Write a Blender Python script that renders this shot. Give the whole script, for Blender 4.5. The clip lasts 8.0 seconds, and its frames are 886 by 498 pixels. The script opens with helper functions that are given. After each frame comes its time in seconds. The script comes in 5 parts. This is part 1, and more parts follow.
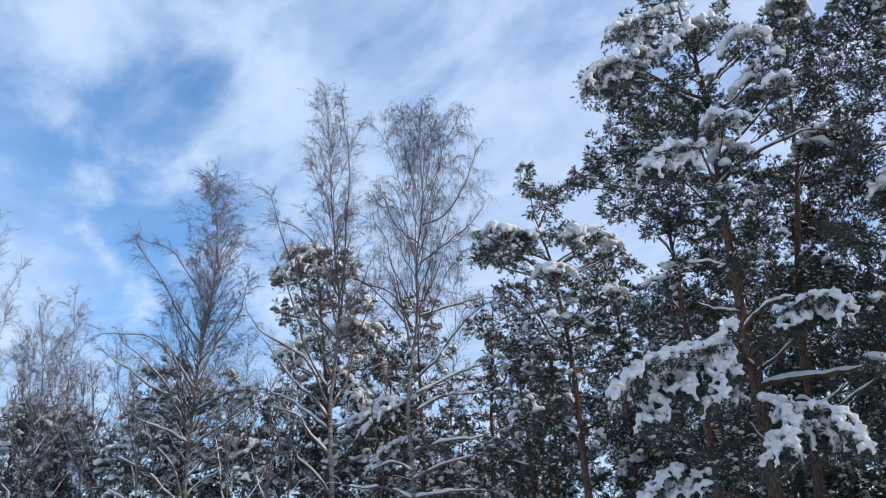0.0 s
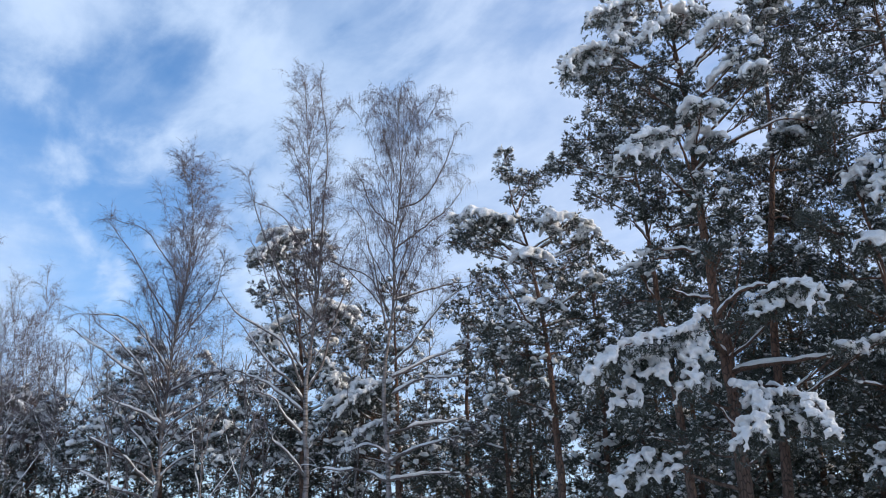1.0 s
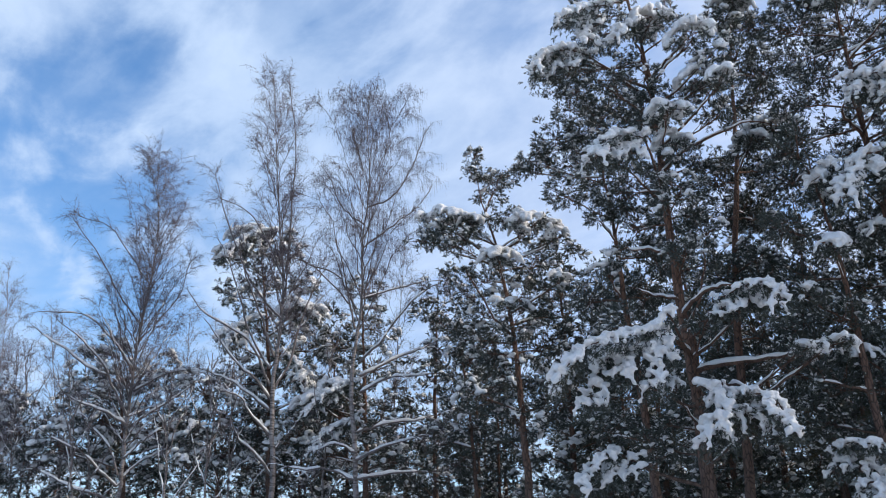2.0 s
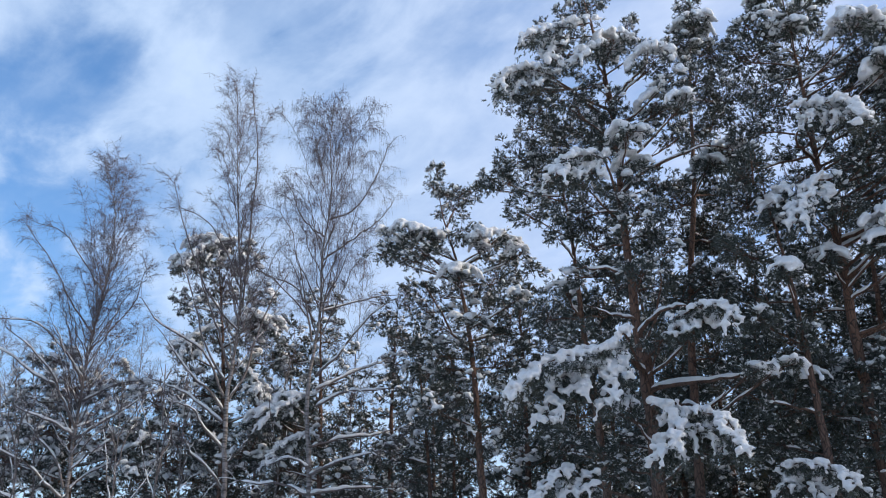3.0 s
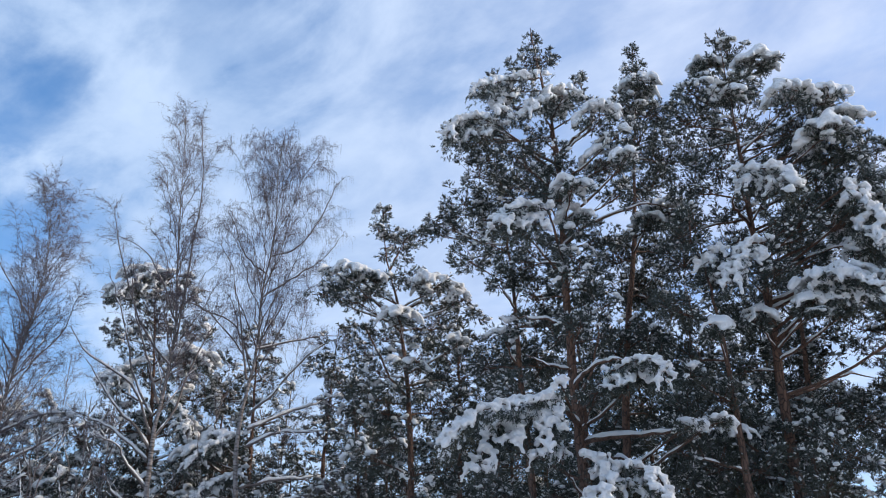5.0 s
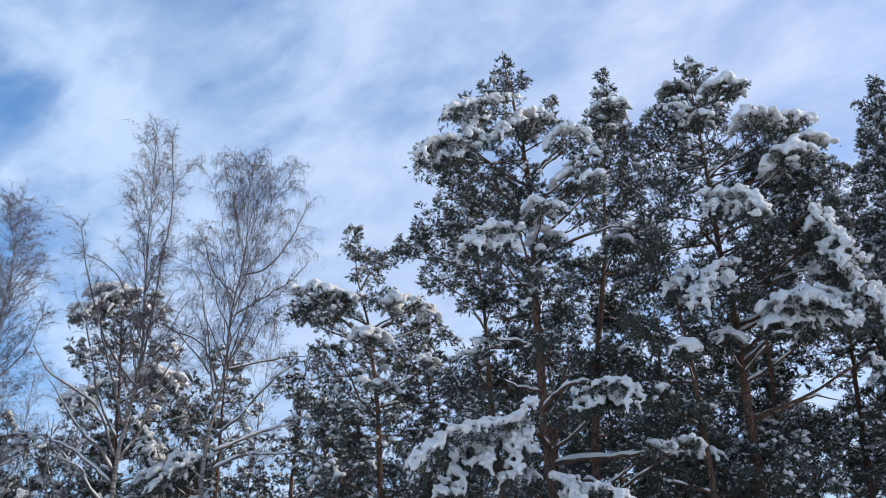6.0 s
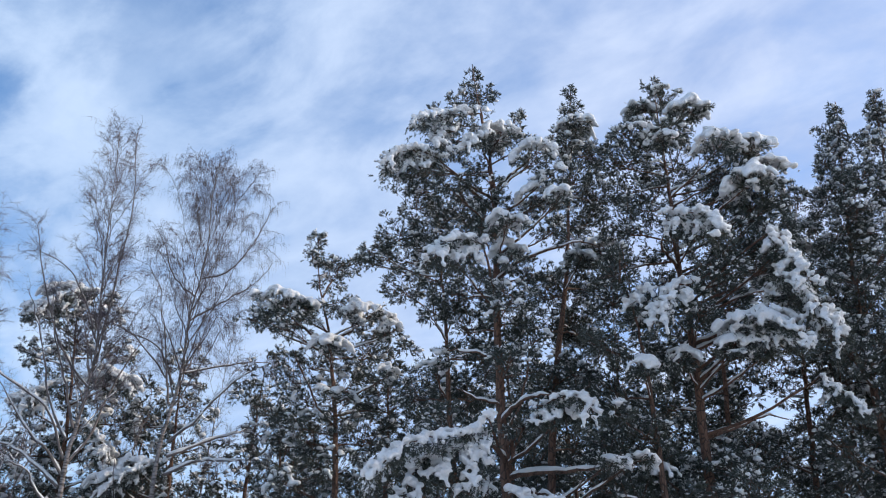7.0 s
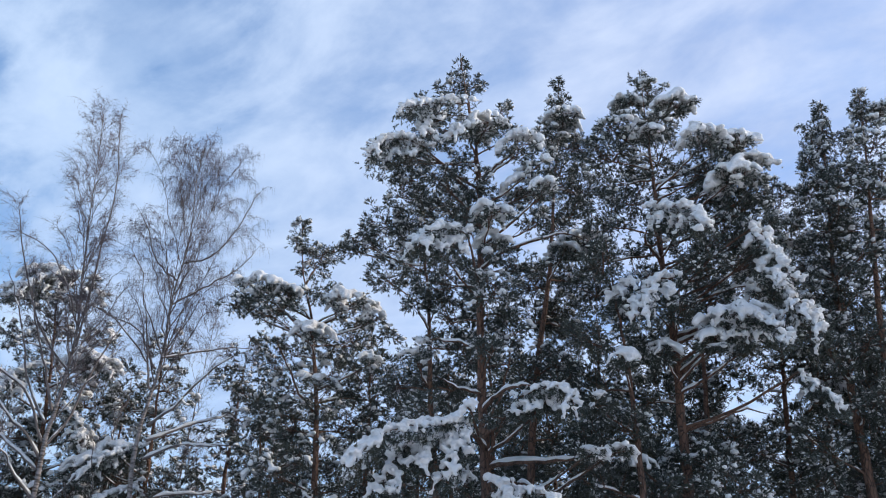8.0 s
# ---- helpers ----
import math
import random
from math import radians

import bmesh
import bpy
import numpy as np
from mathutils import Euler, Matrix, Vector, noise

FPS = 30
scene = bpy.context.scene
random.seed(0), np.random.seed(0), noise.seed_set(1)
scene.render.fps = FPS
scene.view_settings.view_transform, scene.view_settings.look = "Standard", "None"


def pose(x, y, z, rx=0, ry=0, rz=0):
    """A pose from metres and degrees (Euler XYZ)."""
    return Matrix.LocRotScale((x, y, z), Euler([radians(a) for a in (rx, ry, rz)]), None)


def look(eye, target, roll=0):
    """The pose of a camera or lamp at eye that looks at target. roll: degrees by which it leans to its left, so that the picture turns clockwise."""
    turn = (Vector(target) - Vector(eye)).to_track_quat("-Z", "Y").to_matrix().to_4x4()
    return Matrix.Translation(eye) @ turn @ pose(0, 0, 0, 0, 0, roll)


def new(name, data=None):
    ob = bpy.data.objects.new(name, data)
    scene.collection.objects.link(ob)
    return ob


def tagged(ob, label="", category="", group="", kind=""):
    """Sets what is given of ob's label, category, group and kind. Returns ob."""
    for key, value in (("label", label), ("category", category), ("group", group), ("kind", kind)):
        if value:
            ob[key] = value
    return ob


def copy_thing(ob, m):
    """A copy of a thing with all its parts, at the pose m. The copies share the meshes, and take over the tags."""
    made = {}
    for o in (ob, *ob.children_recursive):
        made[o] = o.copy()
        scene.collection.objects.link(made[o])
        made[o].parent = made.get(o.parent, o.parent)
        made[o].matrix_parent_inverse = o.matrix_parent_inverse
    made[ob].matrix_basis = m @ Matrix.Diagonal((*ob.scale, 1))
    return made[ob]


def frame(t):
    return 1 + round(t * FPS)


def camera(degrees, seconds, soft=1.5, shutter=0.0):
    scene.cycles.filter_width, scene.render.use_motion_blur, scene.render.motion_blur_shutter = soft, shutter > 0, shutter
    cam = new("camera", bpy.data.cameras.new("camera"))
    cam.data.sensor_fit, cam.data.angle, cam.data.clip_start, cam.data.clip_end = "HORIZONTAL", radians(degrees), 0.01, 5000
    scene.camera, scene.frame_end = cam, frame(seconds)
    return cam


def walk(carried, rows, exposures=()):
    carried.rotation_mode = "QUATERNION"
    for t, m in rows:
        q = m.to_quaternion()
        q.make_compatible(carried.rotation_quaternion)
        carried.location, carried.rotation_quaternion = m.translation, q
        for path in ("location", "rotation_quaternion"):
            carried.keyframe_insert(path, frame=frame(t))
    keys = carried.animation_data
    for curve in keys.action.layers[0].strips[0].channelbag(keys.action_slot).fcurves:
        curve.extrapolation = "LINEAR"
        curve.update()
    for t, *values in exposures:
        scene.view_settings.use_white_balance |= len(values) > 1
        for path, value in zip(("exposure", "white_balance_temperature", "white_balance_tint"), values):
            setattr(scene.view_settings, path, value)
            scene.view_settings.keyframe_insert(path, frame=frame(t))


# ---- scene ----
LENS = 57.4
cam = camera(LENS, 8.0, soft=1.0)
# seconds, place of the eye, heading, tilt, roll: someone turns to the right with a phone held out
ROWS = [
    (0.0, 0.000, 0.000, 1.60, 0.00, 24.00, 0.00),
    (0.5, 0.010, -0.000, 1.60, -0.81, 23.55, 0.11),
    (1.0, 0.020, -0.000, 1.60, -1.70, 22.87, 0.05),
    (2.5, 0.063, -0.003, 1.60, -5.48, 22.76, -0.57),
    (3.0, 0.078, -0.005, 1.60, -7.02, 23.81, -0.28),
    (3.5, 0.092, -0.007, 1.60, -8.33, 24.86, 0.31),
    (4.0, 0.107, -0.009, 1.60, -9.66, 25.82, 0.89),
    (4.5, 0.121, -0.011, 1.60, -10.53, 26.31, 1.03),
    (6.0, 0.155, -0.019, 1.60, -13.52, 28.45, 0.25),
    (6.5, 0.171, -0.023, 1.60, -15.07, 28.92, 0.34),
    (7.0, 0.187, -0.028, 1.60, -16.36, 29.19, 0.79),
    (7.5, 0.194, -0.030, 1.60, -17.08, 28.95, 0.98),
    (8.0, 0.201, -0.032, 1.60, -17.59, 28.45, 1.34),
]
walk(cam, [(t, pose(x, y, z, 90 + tilt, 0, heading) @ pose(0, 0, 0, 0, 0, roll)) for t, x, y, z, heading, tilt, roll in ROWS],
     exposures=[(0.0, 0.17, 6130, 10), (8.0, 0.17, 6130, 10)])

# ---- sky and sun ----
SUN_HEIGHT, SUN_AZIMUTH = 31.0, 99.0  # degrees above the horizon, degrees to the right of +y
sky_world = bpy.data.worlds.new("winter_sky")
scene.world = sky_world
sky_world.use_nodes = True


class Nodes:
    """Short way to wire a node tree."""

    def __init__(self, tree):
        self.tree = tree
        tree.nodes.clear()

    def add(self, kind, values=None, **props):
        n = self.tree.nodes.new(kind)
        for key, value in props.items():
            setattr(n, key, value)
        for key, value in (values or {}).items():
            if isinstance(value, bpy.types.NodeSocket):
                self.tree.links.new(value, n.inputs[key])
            else:
                n.inputs[key].default_value = value
        return n

    def math(self, op, a, b=0.0, clamp=False):
        return self.add("ShaderNodeMath", {0: a, 1: b}, operation=op, use_clamp=clamp).outputs[0]

    def ramp(self, fac, low, high, a=0.0, b=1.0):
        return self.add("ShaderNodeMapRange", {0: fac, 1: low, 2: high, 3: a, 4: b}, interpolation_type="SMOOTHSTEP").outputs[0]

    def noise(self, vector, scale, detail=4.0, rough=0.55, distort=0.0):
        return self.add("ShaderNodeTexNoise", {"Vector": vector, "Scale": scale, "Detail": detail, "Roughness": rough, "Distortion": distort}).outputs["Fac"]

    def mix(self, fac, a, b):
        n = self.add("ShaderNodeMix", data_type="RGBA")
        for socket, value in ((n.inputs[0], fac), (n.inputs[6], a), (n.inputs[7], b)):
            if isinstance(value, bpy.types.NodeSocket):
                self.tree.links.new(value, socket)
            else:
                socket.default_value = value
        return n.outputs[2]


SKY_PATCHES = [
    ((-0.42, 0.82, 0.40), 0.34, -0.12), ((-0.30, 0.87, 0.39), 0.24, -0.09), ((-0.54, 0.83, 0.22), 0.26, 0.26), ((-0.32, 0.79, 0.52), 0.2, -0.06), ((-0.25, 0.77, 0.58), 0.2, 0.05),
    ((-0.15, 0.756, 0.64), 0.2, -0.10), ((-0.41, 0.73, 0.55), 0.2, 0.06), ((0.09, 0.79, 0.61), 0.18, -0.09), ((-0.02, 0.88, 0.47), 0.36, 0.20), ((0.57, 0.60, 0.56), 0.5, 0.06),
]


def build_sky():
    n = Nodes(sky_world.node_tree)
    sky = n.add("ShaderNodeTexSky", sky_type="NISHITA", sun_disc=False, sun_elevation=radians(SUN_HEIGHT), sun_rotation=radians(SUN_AZIMUTH),
                altitude=100.0, air_density=1.0, dust_density=0.6, ozone_density=2.0)
    way = n.add("ShaderNodeTexCoord").outputs["Generated"]
    xyz = n.add("ShaderNodeSeparateXYZ", {0: way})
    lift = n.math("ADD", n.math("MAXIMUM", xyz.outputs[2], 0.0), 0.12)
    flat = n.add("ShaderNodeCombineXYZ", {0: n.math("DIVIDE", xyz.outputs[0], lift), 1: n.math("DIVIDE", xyz.outputs[1], lift), 2: 0.0}).outputs[0]
    spun = n.add("ShaderNodeVectorRotate", {"Vector": flat, "Angle": radians(58)}, rotation_type="Z_AXIS").outputs[0]
    turned = n.add("ShaderNodeMapping", {"Vector": spun, "Scale": (1.0, 1.6, 1.0), "Location": (0.3, 0.0, 0.0)}).outputs[0]
    broad = n.noise(turned, 1.3, 4.0, 0.5, 0.2)
    wisps = n.noise(turned, 2.8, 8.0, 0.56, 0.25)
    fine = n.noise(spun, 6.5, 6.0, 0.6, 0.3)
    veil = n.math("ADD", n.math("MULTIPLY", broad, 0.28), n.math("ADD", n.math("MULTIPLY", wisps, 0.48), n.math("MULTIPLY", fine, 0.24)))
    # open blue patches and thicker banks: direction, spread in radians, amount
    for where, spread, amount in SKY_PATCHES:
        near = n.add("ShaderNodeVectorMath", {0: way, 1: Vector(where).normalized()}, operation="DISTANCE").outputs["Value"]
        near = n.math("ADD", near, n.math("MULTIPLY", n.math("SUBTRACT", wisps, 0.5), 0.8))
        veil = n.math("ADD", veil, n.ramp(near, spread, 0.0, 0.0, amount))
    cover = n.ramp(veil, 0.24, 0.66, 0.06, 0.92)
    thin, thick = (n.mix(n.ramp(xyz.outputs[0], -0.25, 0.6), a, b) for a, b in (((0.38, 0.52, 0.745, 1), (0.45, 0.53, 0.735, 1)), ((0.615, 0.735, 0.915, 1), (0.68, 0.745, 0.90, 1))))
    cloud = n.mix(n.ramp(wisps, 0.3, 0.7), thin, thick)
    toward = Vector((math.sin(radians(SUN_AZIMUTH)) * math.cos(radians(SUN_HEIGHT)), math.cos(radians(SUN_AZIMUTH)) * math.cos(radians(SUN_HEIGHT)), math.sin(radians(SUN_HEIGHT))))
    near_sun = n.add("ShaderNodeVectorMath", {0: way, 1: toward}, operation="DISTANCE").outputs["Value"]
    cloud = n.mix(n.ramp(near_sun, 0.5, 0.05), cloud, (2.6, 2.35, 2.0, 1))
    rich = n.add("ShaderNodeHueSaturation", {"Color": sky.outputs[0], "Saturation": 1.2}).outputs[0]
    blue = n.add("ShaderNodeVectorMath", {0: rich, "Scale": 0.2}, operation="SCALE").outputs[0]
    tint = n.mix(cover, blue, cloud)
    back = n.add("ShaderNodeBackground", {"Color": tint, "Strength": 1.0})
    n.tree.links.new(back.outputs[0], n.add("ShaderNodeOutputWorld").inputs[0])


build_sky()
sun = new("sun", bpy.data.lights.new("sun", "SUN"))
sun.data.energy, sun.data.angle, sun.data.color = 3.0, radians(3.0), (1.0, 0.86, 0.69)
sun.matrix_world = look((200 * math.sin(radians(SUN_AZIMUTH)) * math.cos(radians(SUN_HEIGHT)), 200 * math.cos(radians(SUN_AZIMUTH)) * math.cos(radians(SUN_HEIGHT)),
                         200 * math.sin(radians(SUN_HEIGHT))), (0, 0, 0))


# ---- materials ----
def material(name, rough=0.8):
    mat = bpy.data.materials.new(name)
    mat.use_nodes = True
    n = Nodes(mat.node_tree)
    shader = n.add("ShaderNodeBsdfPrincipled", {"Roughness": rough})
    n.tree.links.new(shader.outputs[0], n.add("ShaderNodeOutputMaterial").inputs[0])
    return mat, n, shader


def bump(n, shader, height, strength, distance):
    b = n.add("ShaderNodeBump", {"Height": height, "Strength": strength, "Distance": distance})
    n.tree.links.new(b.outputs[0], shader.inputs["Normal"])


def make_snow(name, tone):
    mat, n, shader = material(name, 0.65)
    place = n.add("ShaderNodeTexCoord").outputs["Object"]
    colour = n.mix(n.ramp(n.noise(place, 3.0, 5.0), 0.35, 0.7), (0.86 * tone, 0.86 * tone, 0.86 * tone, 1), (0.92 * tone, 0.91 * tone, 0.90 * tone, 1))
    n.tree.links.new(colour, shader.inputs["Base Color"])
    bump(n, shader, n.math("ADD", n.noise(place, 14.0, 4.0), n.math("MULTIPLY", n.noise(place, 60.0, 3.0), 0.4)), 0.8, 0.05)
    return mat


def make_needles():
    mat, n, shader = material("pine_needles", 0.7)
    shader.inputs["Specular IOR Level"].default_value = 0.2
    island = n.add("ShaderNodeNewGeometry").outputs["Random Per Island"]
    place = n.add("ShaderNodeTexCoord").outputs["Object"]
    deep = n.mix(island, (0.041, 0.048, 0.040, 1), (0.080, 0.090, 0.066, 1))
    brown = n.mix(n.ramp(n.noise(place, 0.7, 2.0), 0.55, 0.75), deep, (0.075, 0.062, 0.032, 1))
    frost = n.mix(n.ramp(island, 0.6, 0.95), brown, (0.19, 0.205, 0.215, 1))
    n.tree.links.new(frost, shader.inputs["Base Color"])
    return mat


def make_pine_bark():
    mat, n, shader = material("pine_bark", 0.9)
    place = n.add("ShaderNodeTexCoord").outputs["Object"]
    height = n.add("ShaderNodeSeparateXYZ", {0: place}).outputs[2]
    long = n.add("ShaderNodeMapping", {"Vector": place, "Scale": (1, 1, 0.35)}).outputs[0]
    plates = n.add("ShaderNodeTexVoronoi", {"Vector": long, "Scale": 13.0}, feature="DISTANCE_TO_EDGE").outputs["Distance"]
    grain = n.noise(long, 22.0, 6.0)
    lower = n.mix(grain, (0.075, 0.05, 0.04, 1), (0.17, 0.12, 0.095, 1))
    upper = n.mix(grain, (0.095, 0.052, 0.036, 1), (0.215, 0.115, 0.072, 1))
    bark = n.mix(n.ramp(n.math("ADD", height, n.math("MULTIPLY", n.noise(place, 0.8), 4.0)), 4.0, 10.0), lower, upper)
    seams = n.mix(n.ramp(plates, 0.0, 0.09), (0.035, 0.024, 0.02, 1), bark)
    n.tree.links.new(seams, shader.inputs["Base Color"])
    bump(n, shader, n.math("ADD", n.ramp(plates, 0.0, 0.15), grain), 0.9, 0.03)
    return mat


def make_birch_bark():
    mat, n, shader = material("birch_bark", 0.75)
    place = n.add("ShaderNodeTexCoord").outputs["Object"]
    wide = n.add("ShaderNodeMapping", {"Vector": place, "Scale": (1.0, 1.0, 6.0)}).outputs[0]
    marks = n.ramp(n.noise(wide, 3.2, 5.0, 0.6), 0.48, 0.58)
    scars = n.ramp(n.noise(place, 1.6, 4.0, 0.6), 0.56, 0.7)
    pale = n.mix(n.noise(place, 9.0, 5.0), (0.13, 0.113, 0.107, 1), (0.34, 0.30, 0.285, 1))
    colour = n.mix(n.math("MAXIMUM", marks, scars), pale, (0.07, 0.058, 0.05, 1))
    n.tree.links.new(colour, shader.inputs["Base Color"])
    bump(n, shader, marks, 0.4, 0.01)
    return mat


def make_twig(name, dark, light):
    mat, n, shader = material(name, 0.7)
    place = n.add("ShaderNodeTexCoord").outputs["Object"]
    n.tree.links.new(n.mix(n.noise(place, 2.5, 4.0), dark, light), shader.inputs["Base Color"])
    return mat


SNOW = make_snow("tree_snow", 0.85)
GROUND_SNOW = make_snow("ground_snow", 0.96)
NEEDLES = make_needles()
PINE_BARK = make_pine_bark()
BIRCH_BARK = make_birch_bark()
TWIG = make_twig("birch_twig", (0.065, 0.054, 0.065, 1), (0.16, 0.125, 0.145, 1))
BRANCH_BARK = make_twig("birch_branch_bark", (0.055, 0.045, 0.042, 1), (0.19, 0.155, 0.145, 1))

# ---- shapes ----
RNG = np.random.default_rng(7)


def unit(v):
    return v / (np.linalg.norm(v, axis=-1, keepdims=True) + 1e-9)


def ball(level):
    bm = bmesh.new()
    bmesh.ops.create_icosphere(bm, subdivisions=level, radius=1.0)
    v = np.array([p.co[:] for p in bm.verts])
    f = np.array([[p.index for p in face.verts] for face in bm.faces])
    bm.free()
    return v, f


BALL_LOW, BALL_MID = ball(1), ball(2)
BALL_FAR = (np.array([(1, 0, 0), (-1, 0, 0), (0, 1, 0), (0, -1, 0), (0, 0, 1), (0, 0, -1)], float),
            np.array([(0, 2, 4), (2, 1, 4), (1, 3, 4), (3, 0, 4), (2, 0, 5), (1, 2, 5), (3, 1, 5), (0, 3, 5)]))


class Shape:
    """Triangles gathered for one mesh."""

    def __init__(self):
        self.v, self.f, self.n = [], [], 0

    def add(self, v, f):
        self.v.append(np.asarray(v, float).reshape(-1, 3))
        self.f.append(np.asarray(f, np.int64).reshape(-1, 3) + self.n)
        self.n += len(self.v[-1])

    def tube(self, points, radii, sides=6):
        p = np.asarray(points, float)
        t = unit(np.gradient(p, axis=0))
        ref = np.where(np.abs(t[:, 2:3]) > 0.8, np.array([[1.0, 0.1, 0.0]]), np.array([[0.0, 0.1, 1.0]]))
        a = unit(np.cross(t, ref))
        b = np.cross(t, a)
        ang = np.arange(sides) * 2 * math.pi / sides
        r = np.asarray(radii, float)[:, None, None]
        ring = p[:, None] + r * (np.cos(ang)[None, :, None] * a[:, None] + np.sin(ang)[None, :, None] * b[:, None])
        k, j = np.meshgrid(np.arange(len(p) - 1), np.arange(sides), indexing="ij")
        k, j = k.ravel(), j.ravel()
        j2 = (j + 1) % sides
        q = np.stack([k * sides + j, k * sides + j2, (k + 1) * sides + j2, (k + 1) * sides + j], 1)
        faces = np.concatenate([q[:, [0, 1, 2]], q[:, [0, 2, 3]]])
        cap = np.array([[(len(p) - 1) * sides, (len(p) - 1) * sides + i, (len(p) - 1) * sides + i + 1] for i in range(1, sides - 1)])
        self.add(ring.reshape(-1, 3), np.concatenate([faces, cap]))

    def spike(self, points, radii):
        """A thin three-sided twig that runs out to a point."""
        p = np.asarray(points, float)
        t = unit(p[-1] - p[0])
        a = unit(np.cross(t, [0.31, 0.62, 0.72]))
        b = np.cross(t, a)
        ring = [p[k] + r * (math.cos(g) * a + math.sin(g) * b) for k, r in enumerate(radii) for g in (0.0, 2.094, 4.189)]
        faces = []
        for k in range(len(radii) - 1):
            for i in range(3):
                j = (i + 1) % 3
                faces += [(3 * k + i, 3 * k + j, 3 * k + 3 + j), (3 * k + i, 3 * k + 3 + j, 3 * k + 3 + i)]
        k, top = 3 * len(radii) - 3, len(ring)
        self.add(ring + [p[-1]], faces + [(k, k + 1, top), (k + 1, k + 2, top), (k + 2, k, top)])

    def dollops(self, centres, ways, lengths, thick, small=True):
        """Snow lying along shoots: lumps drawn out in the given ways."""
        v, f = BALL_FAR if small else BALL_LOW
        c = np.asarray(centres, float).reshape(-1, 3)
        n = len(c)
        if not n:
            return
        t = unit(np.asarray(ways, float))
        a = unit(np.cross(t, [0.05, 0.03, 1.0]))
        b = np.cross(a, t)
        w = v[None] * (1 + RNG.uniform(-0.2, 0.2, (n, len(v), 1)))
        r = np.broadcast_to(thick, (n,))[:, None, None]
        w = w[..., :1] * t[:, None] * np.broadcast_to(lengths, (n,))[:, None, None] + w[..., 1:2] * a[:, None] * r + w[..., 2:] * b[:, None] * r * 0.75
        self.add(w + c[:, None], (f[None] + (np.arange(n) * len(v))[:, None, None]))

    def balls(self, centres, radii, flat=0.75, low=True, rough=0.18, far=False):
        v, f = BALL_FAR if far else BALL_LOW if low else BALL_MID
        c = np.asarray(centres, float).reshape(-1, 3)
        n = len(c)
        if not n:
            return
        r = np.broadcast_to(np.asarray(radii, float), (n,))
        squash = np.stack([RNG.uniform(0.8, 1.3, n), RNG.uniform(0.8, 1.3, n), RNG.uniform(0.85, 1.1, n) * flat], 1) * r[:, None]
        turn = RNG.uniform(0, 2 * math.pi, n)
        w = v[None] * squash[:, None] * (1 + RNG.uniform(-rough, rough, (n, len(v), 1)))
        x = w[..., 0] * np.cos(turn)[:, None] - w[..., 1] * np.sin(turn)[:, None]
        y = w[..., 0] * np.sin(turn)[:, None] + w[..., 1] * np.cos(turn)[:, None]
        w = np.stack([x, y, w[..., 2]], -1) + c[:, None]
        self.add(w, (f[None] + (np.arange(n) * len(v))[:, None, None]))

    def mesh(self, name, mat, smooth=False):
        v, f = np.concatenate(self.v), np.concatenate(self.f)
        me = bpy.data.meshes.new(name)
        me.vertices.add(len(v))
        me.vertices.foreach_set("co", v.astype(np.float32).ravel())
        me.loops.add(len(f) * 3)
        me.loops.foreach_set("vertex_index", f.astype(np.int32).ravel())
        me.polygons.add(len(f))
        me.polygons.foreach_set("loop_start", np.arange(0, len(f) * 3, 3, dtype=np.int32))
        if smooth:
            me.polygons.foreach_set("use_smooth", np.ones(len(f), bool))
        me.materials.append(mat)
        me.update(calc_edges=True)
        me.validate()
        return me


def part(name, shape, mat, parent, label="", smooth=False, kind=""):
    ob = new(name, shape if isinstance(shape, bpy.types.Mesh) else shape.mesh(name, mat, smooth))
    ob.parent = parent
    return tagged(ob, label, kind=kind)


RUMPLE = (unit(RNG.normal(size=(6, 3))).T * RNG.uniform(22, 48, 6), RNG.uniform(0, 6, 6))


def melted(shape, voxel):
    """The mesh of overlapping lumps, run together into one soft body."""
    me = shape.mesh("lumps", SNOW)
    ob = new("lumps", me)
    m = ob.modifiers.new("remesh", "REMESH")
    m.mode, m.voxel_size, m.use_smooth_shade = "VOXEL", voxel, True
    s = ob.modifiers.new("smooth", "SMOOTH")
    s.factor, s.iterations = 0.5, 1
    bpy.context.view_layer.update()
    dg = bpy.context.evaluated_depsgraph_get()
    out = ob.evaluated_get(dg).to_mesh()
    out.calc_loop_triangles()
    v = np.empty(len(out.vertices) * 3, np.float32)
    out.vertices.foreach_get("co", v)
    f = np.empty(len(out.loop_triangles) * 3, np.int32)
    out.loop_triangles.foreach_get("vertices", f)
    ob.evaluated_get(dg).to_mesh_clear()
    bpy.data.objects.remove(ob)
    bpy.data.meshes.remove(me)
    v = v.reshape(-1, 3).astype(float)
    out_way = np.empty_like(v)
    n = np.cross(v[f.reshape(-1, 3)[:, 1]] - v[f.reshape(-1, 3)[:, 0]], v[f.reshape(-1, 3)[:, 2]] - v[f.reshape(-1, 3)[:, 0]])
    out_way[:] = 0
    for k in range(3):
        np.add.at(out_way, f.reshape(-1, 3)[:, k], n)
    v += unit(out_way) * (0.5 * np.sin(v @ RUMPLE[0] + RUMPLE[1]).sum(1) * 0.010)[:, None]
    return v, f.reshape(-1, 3)


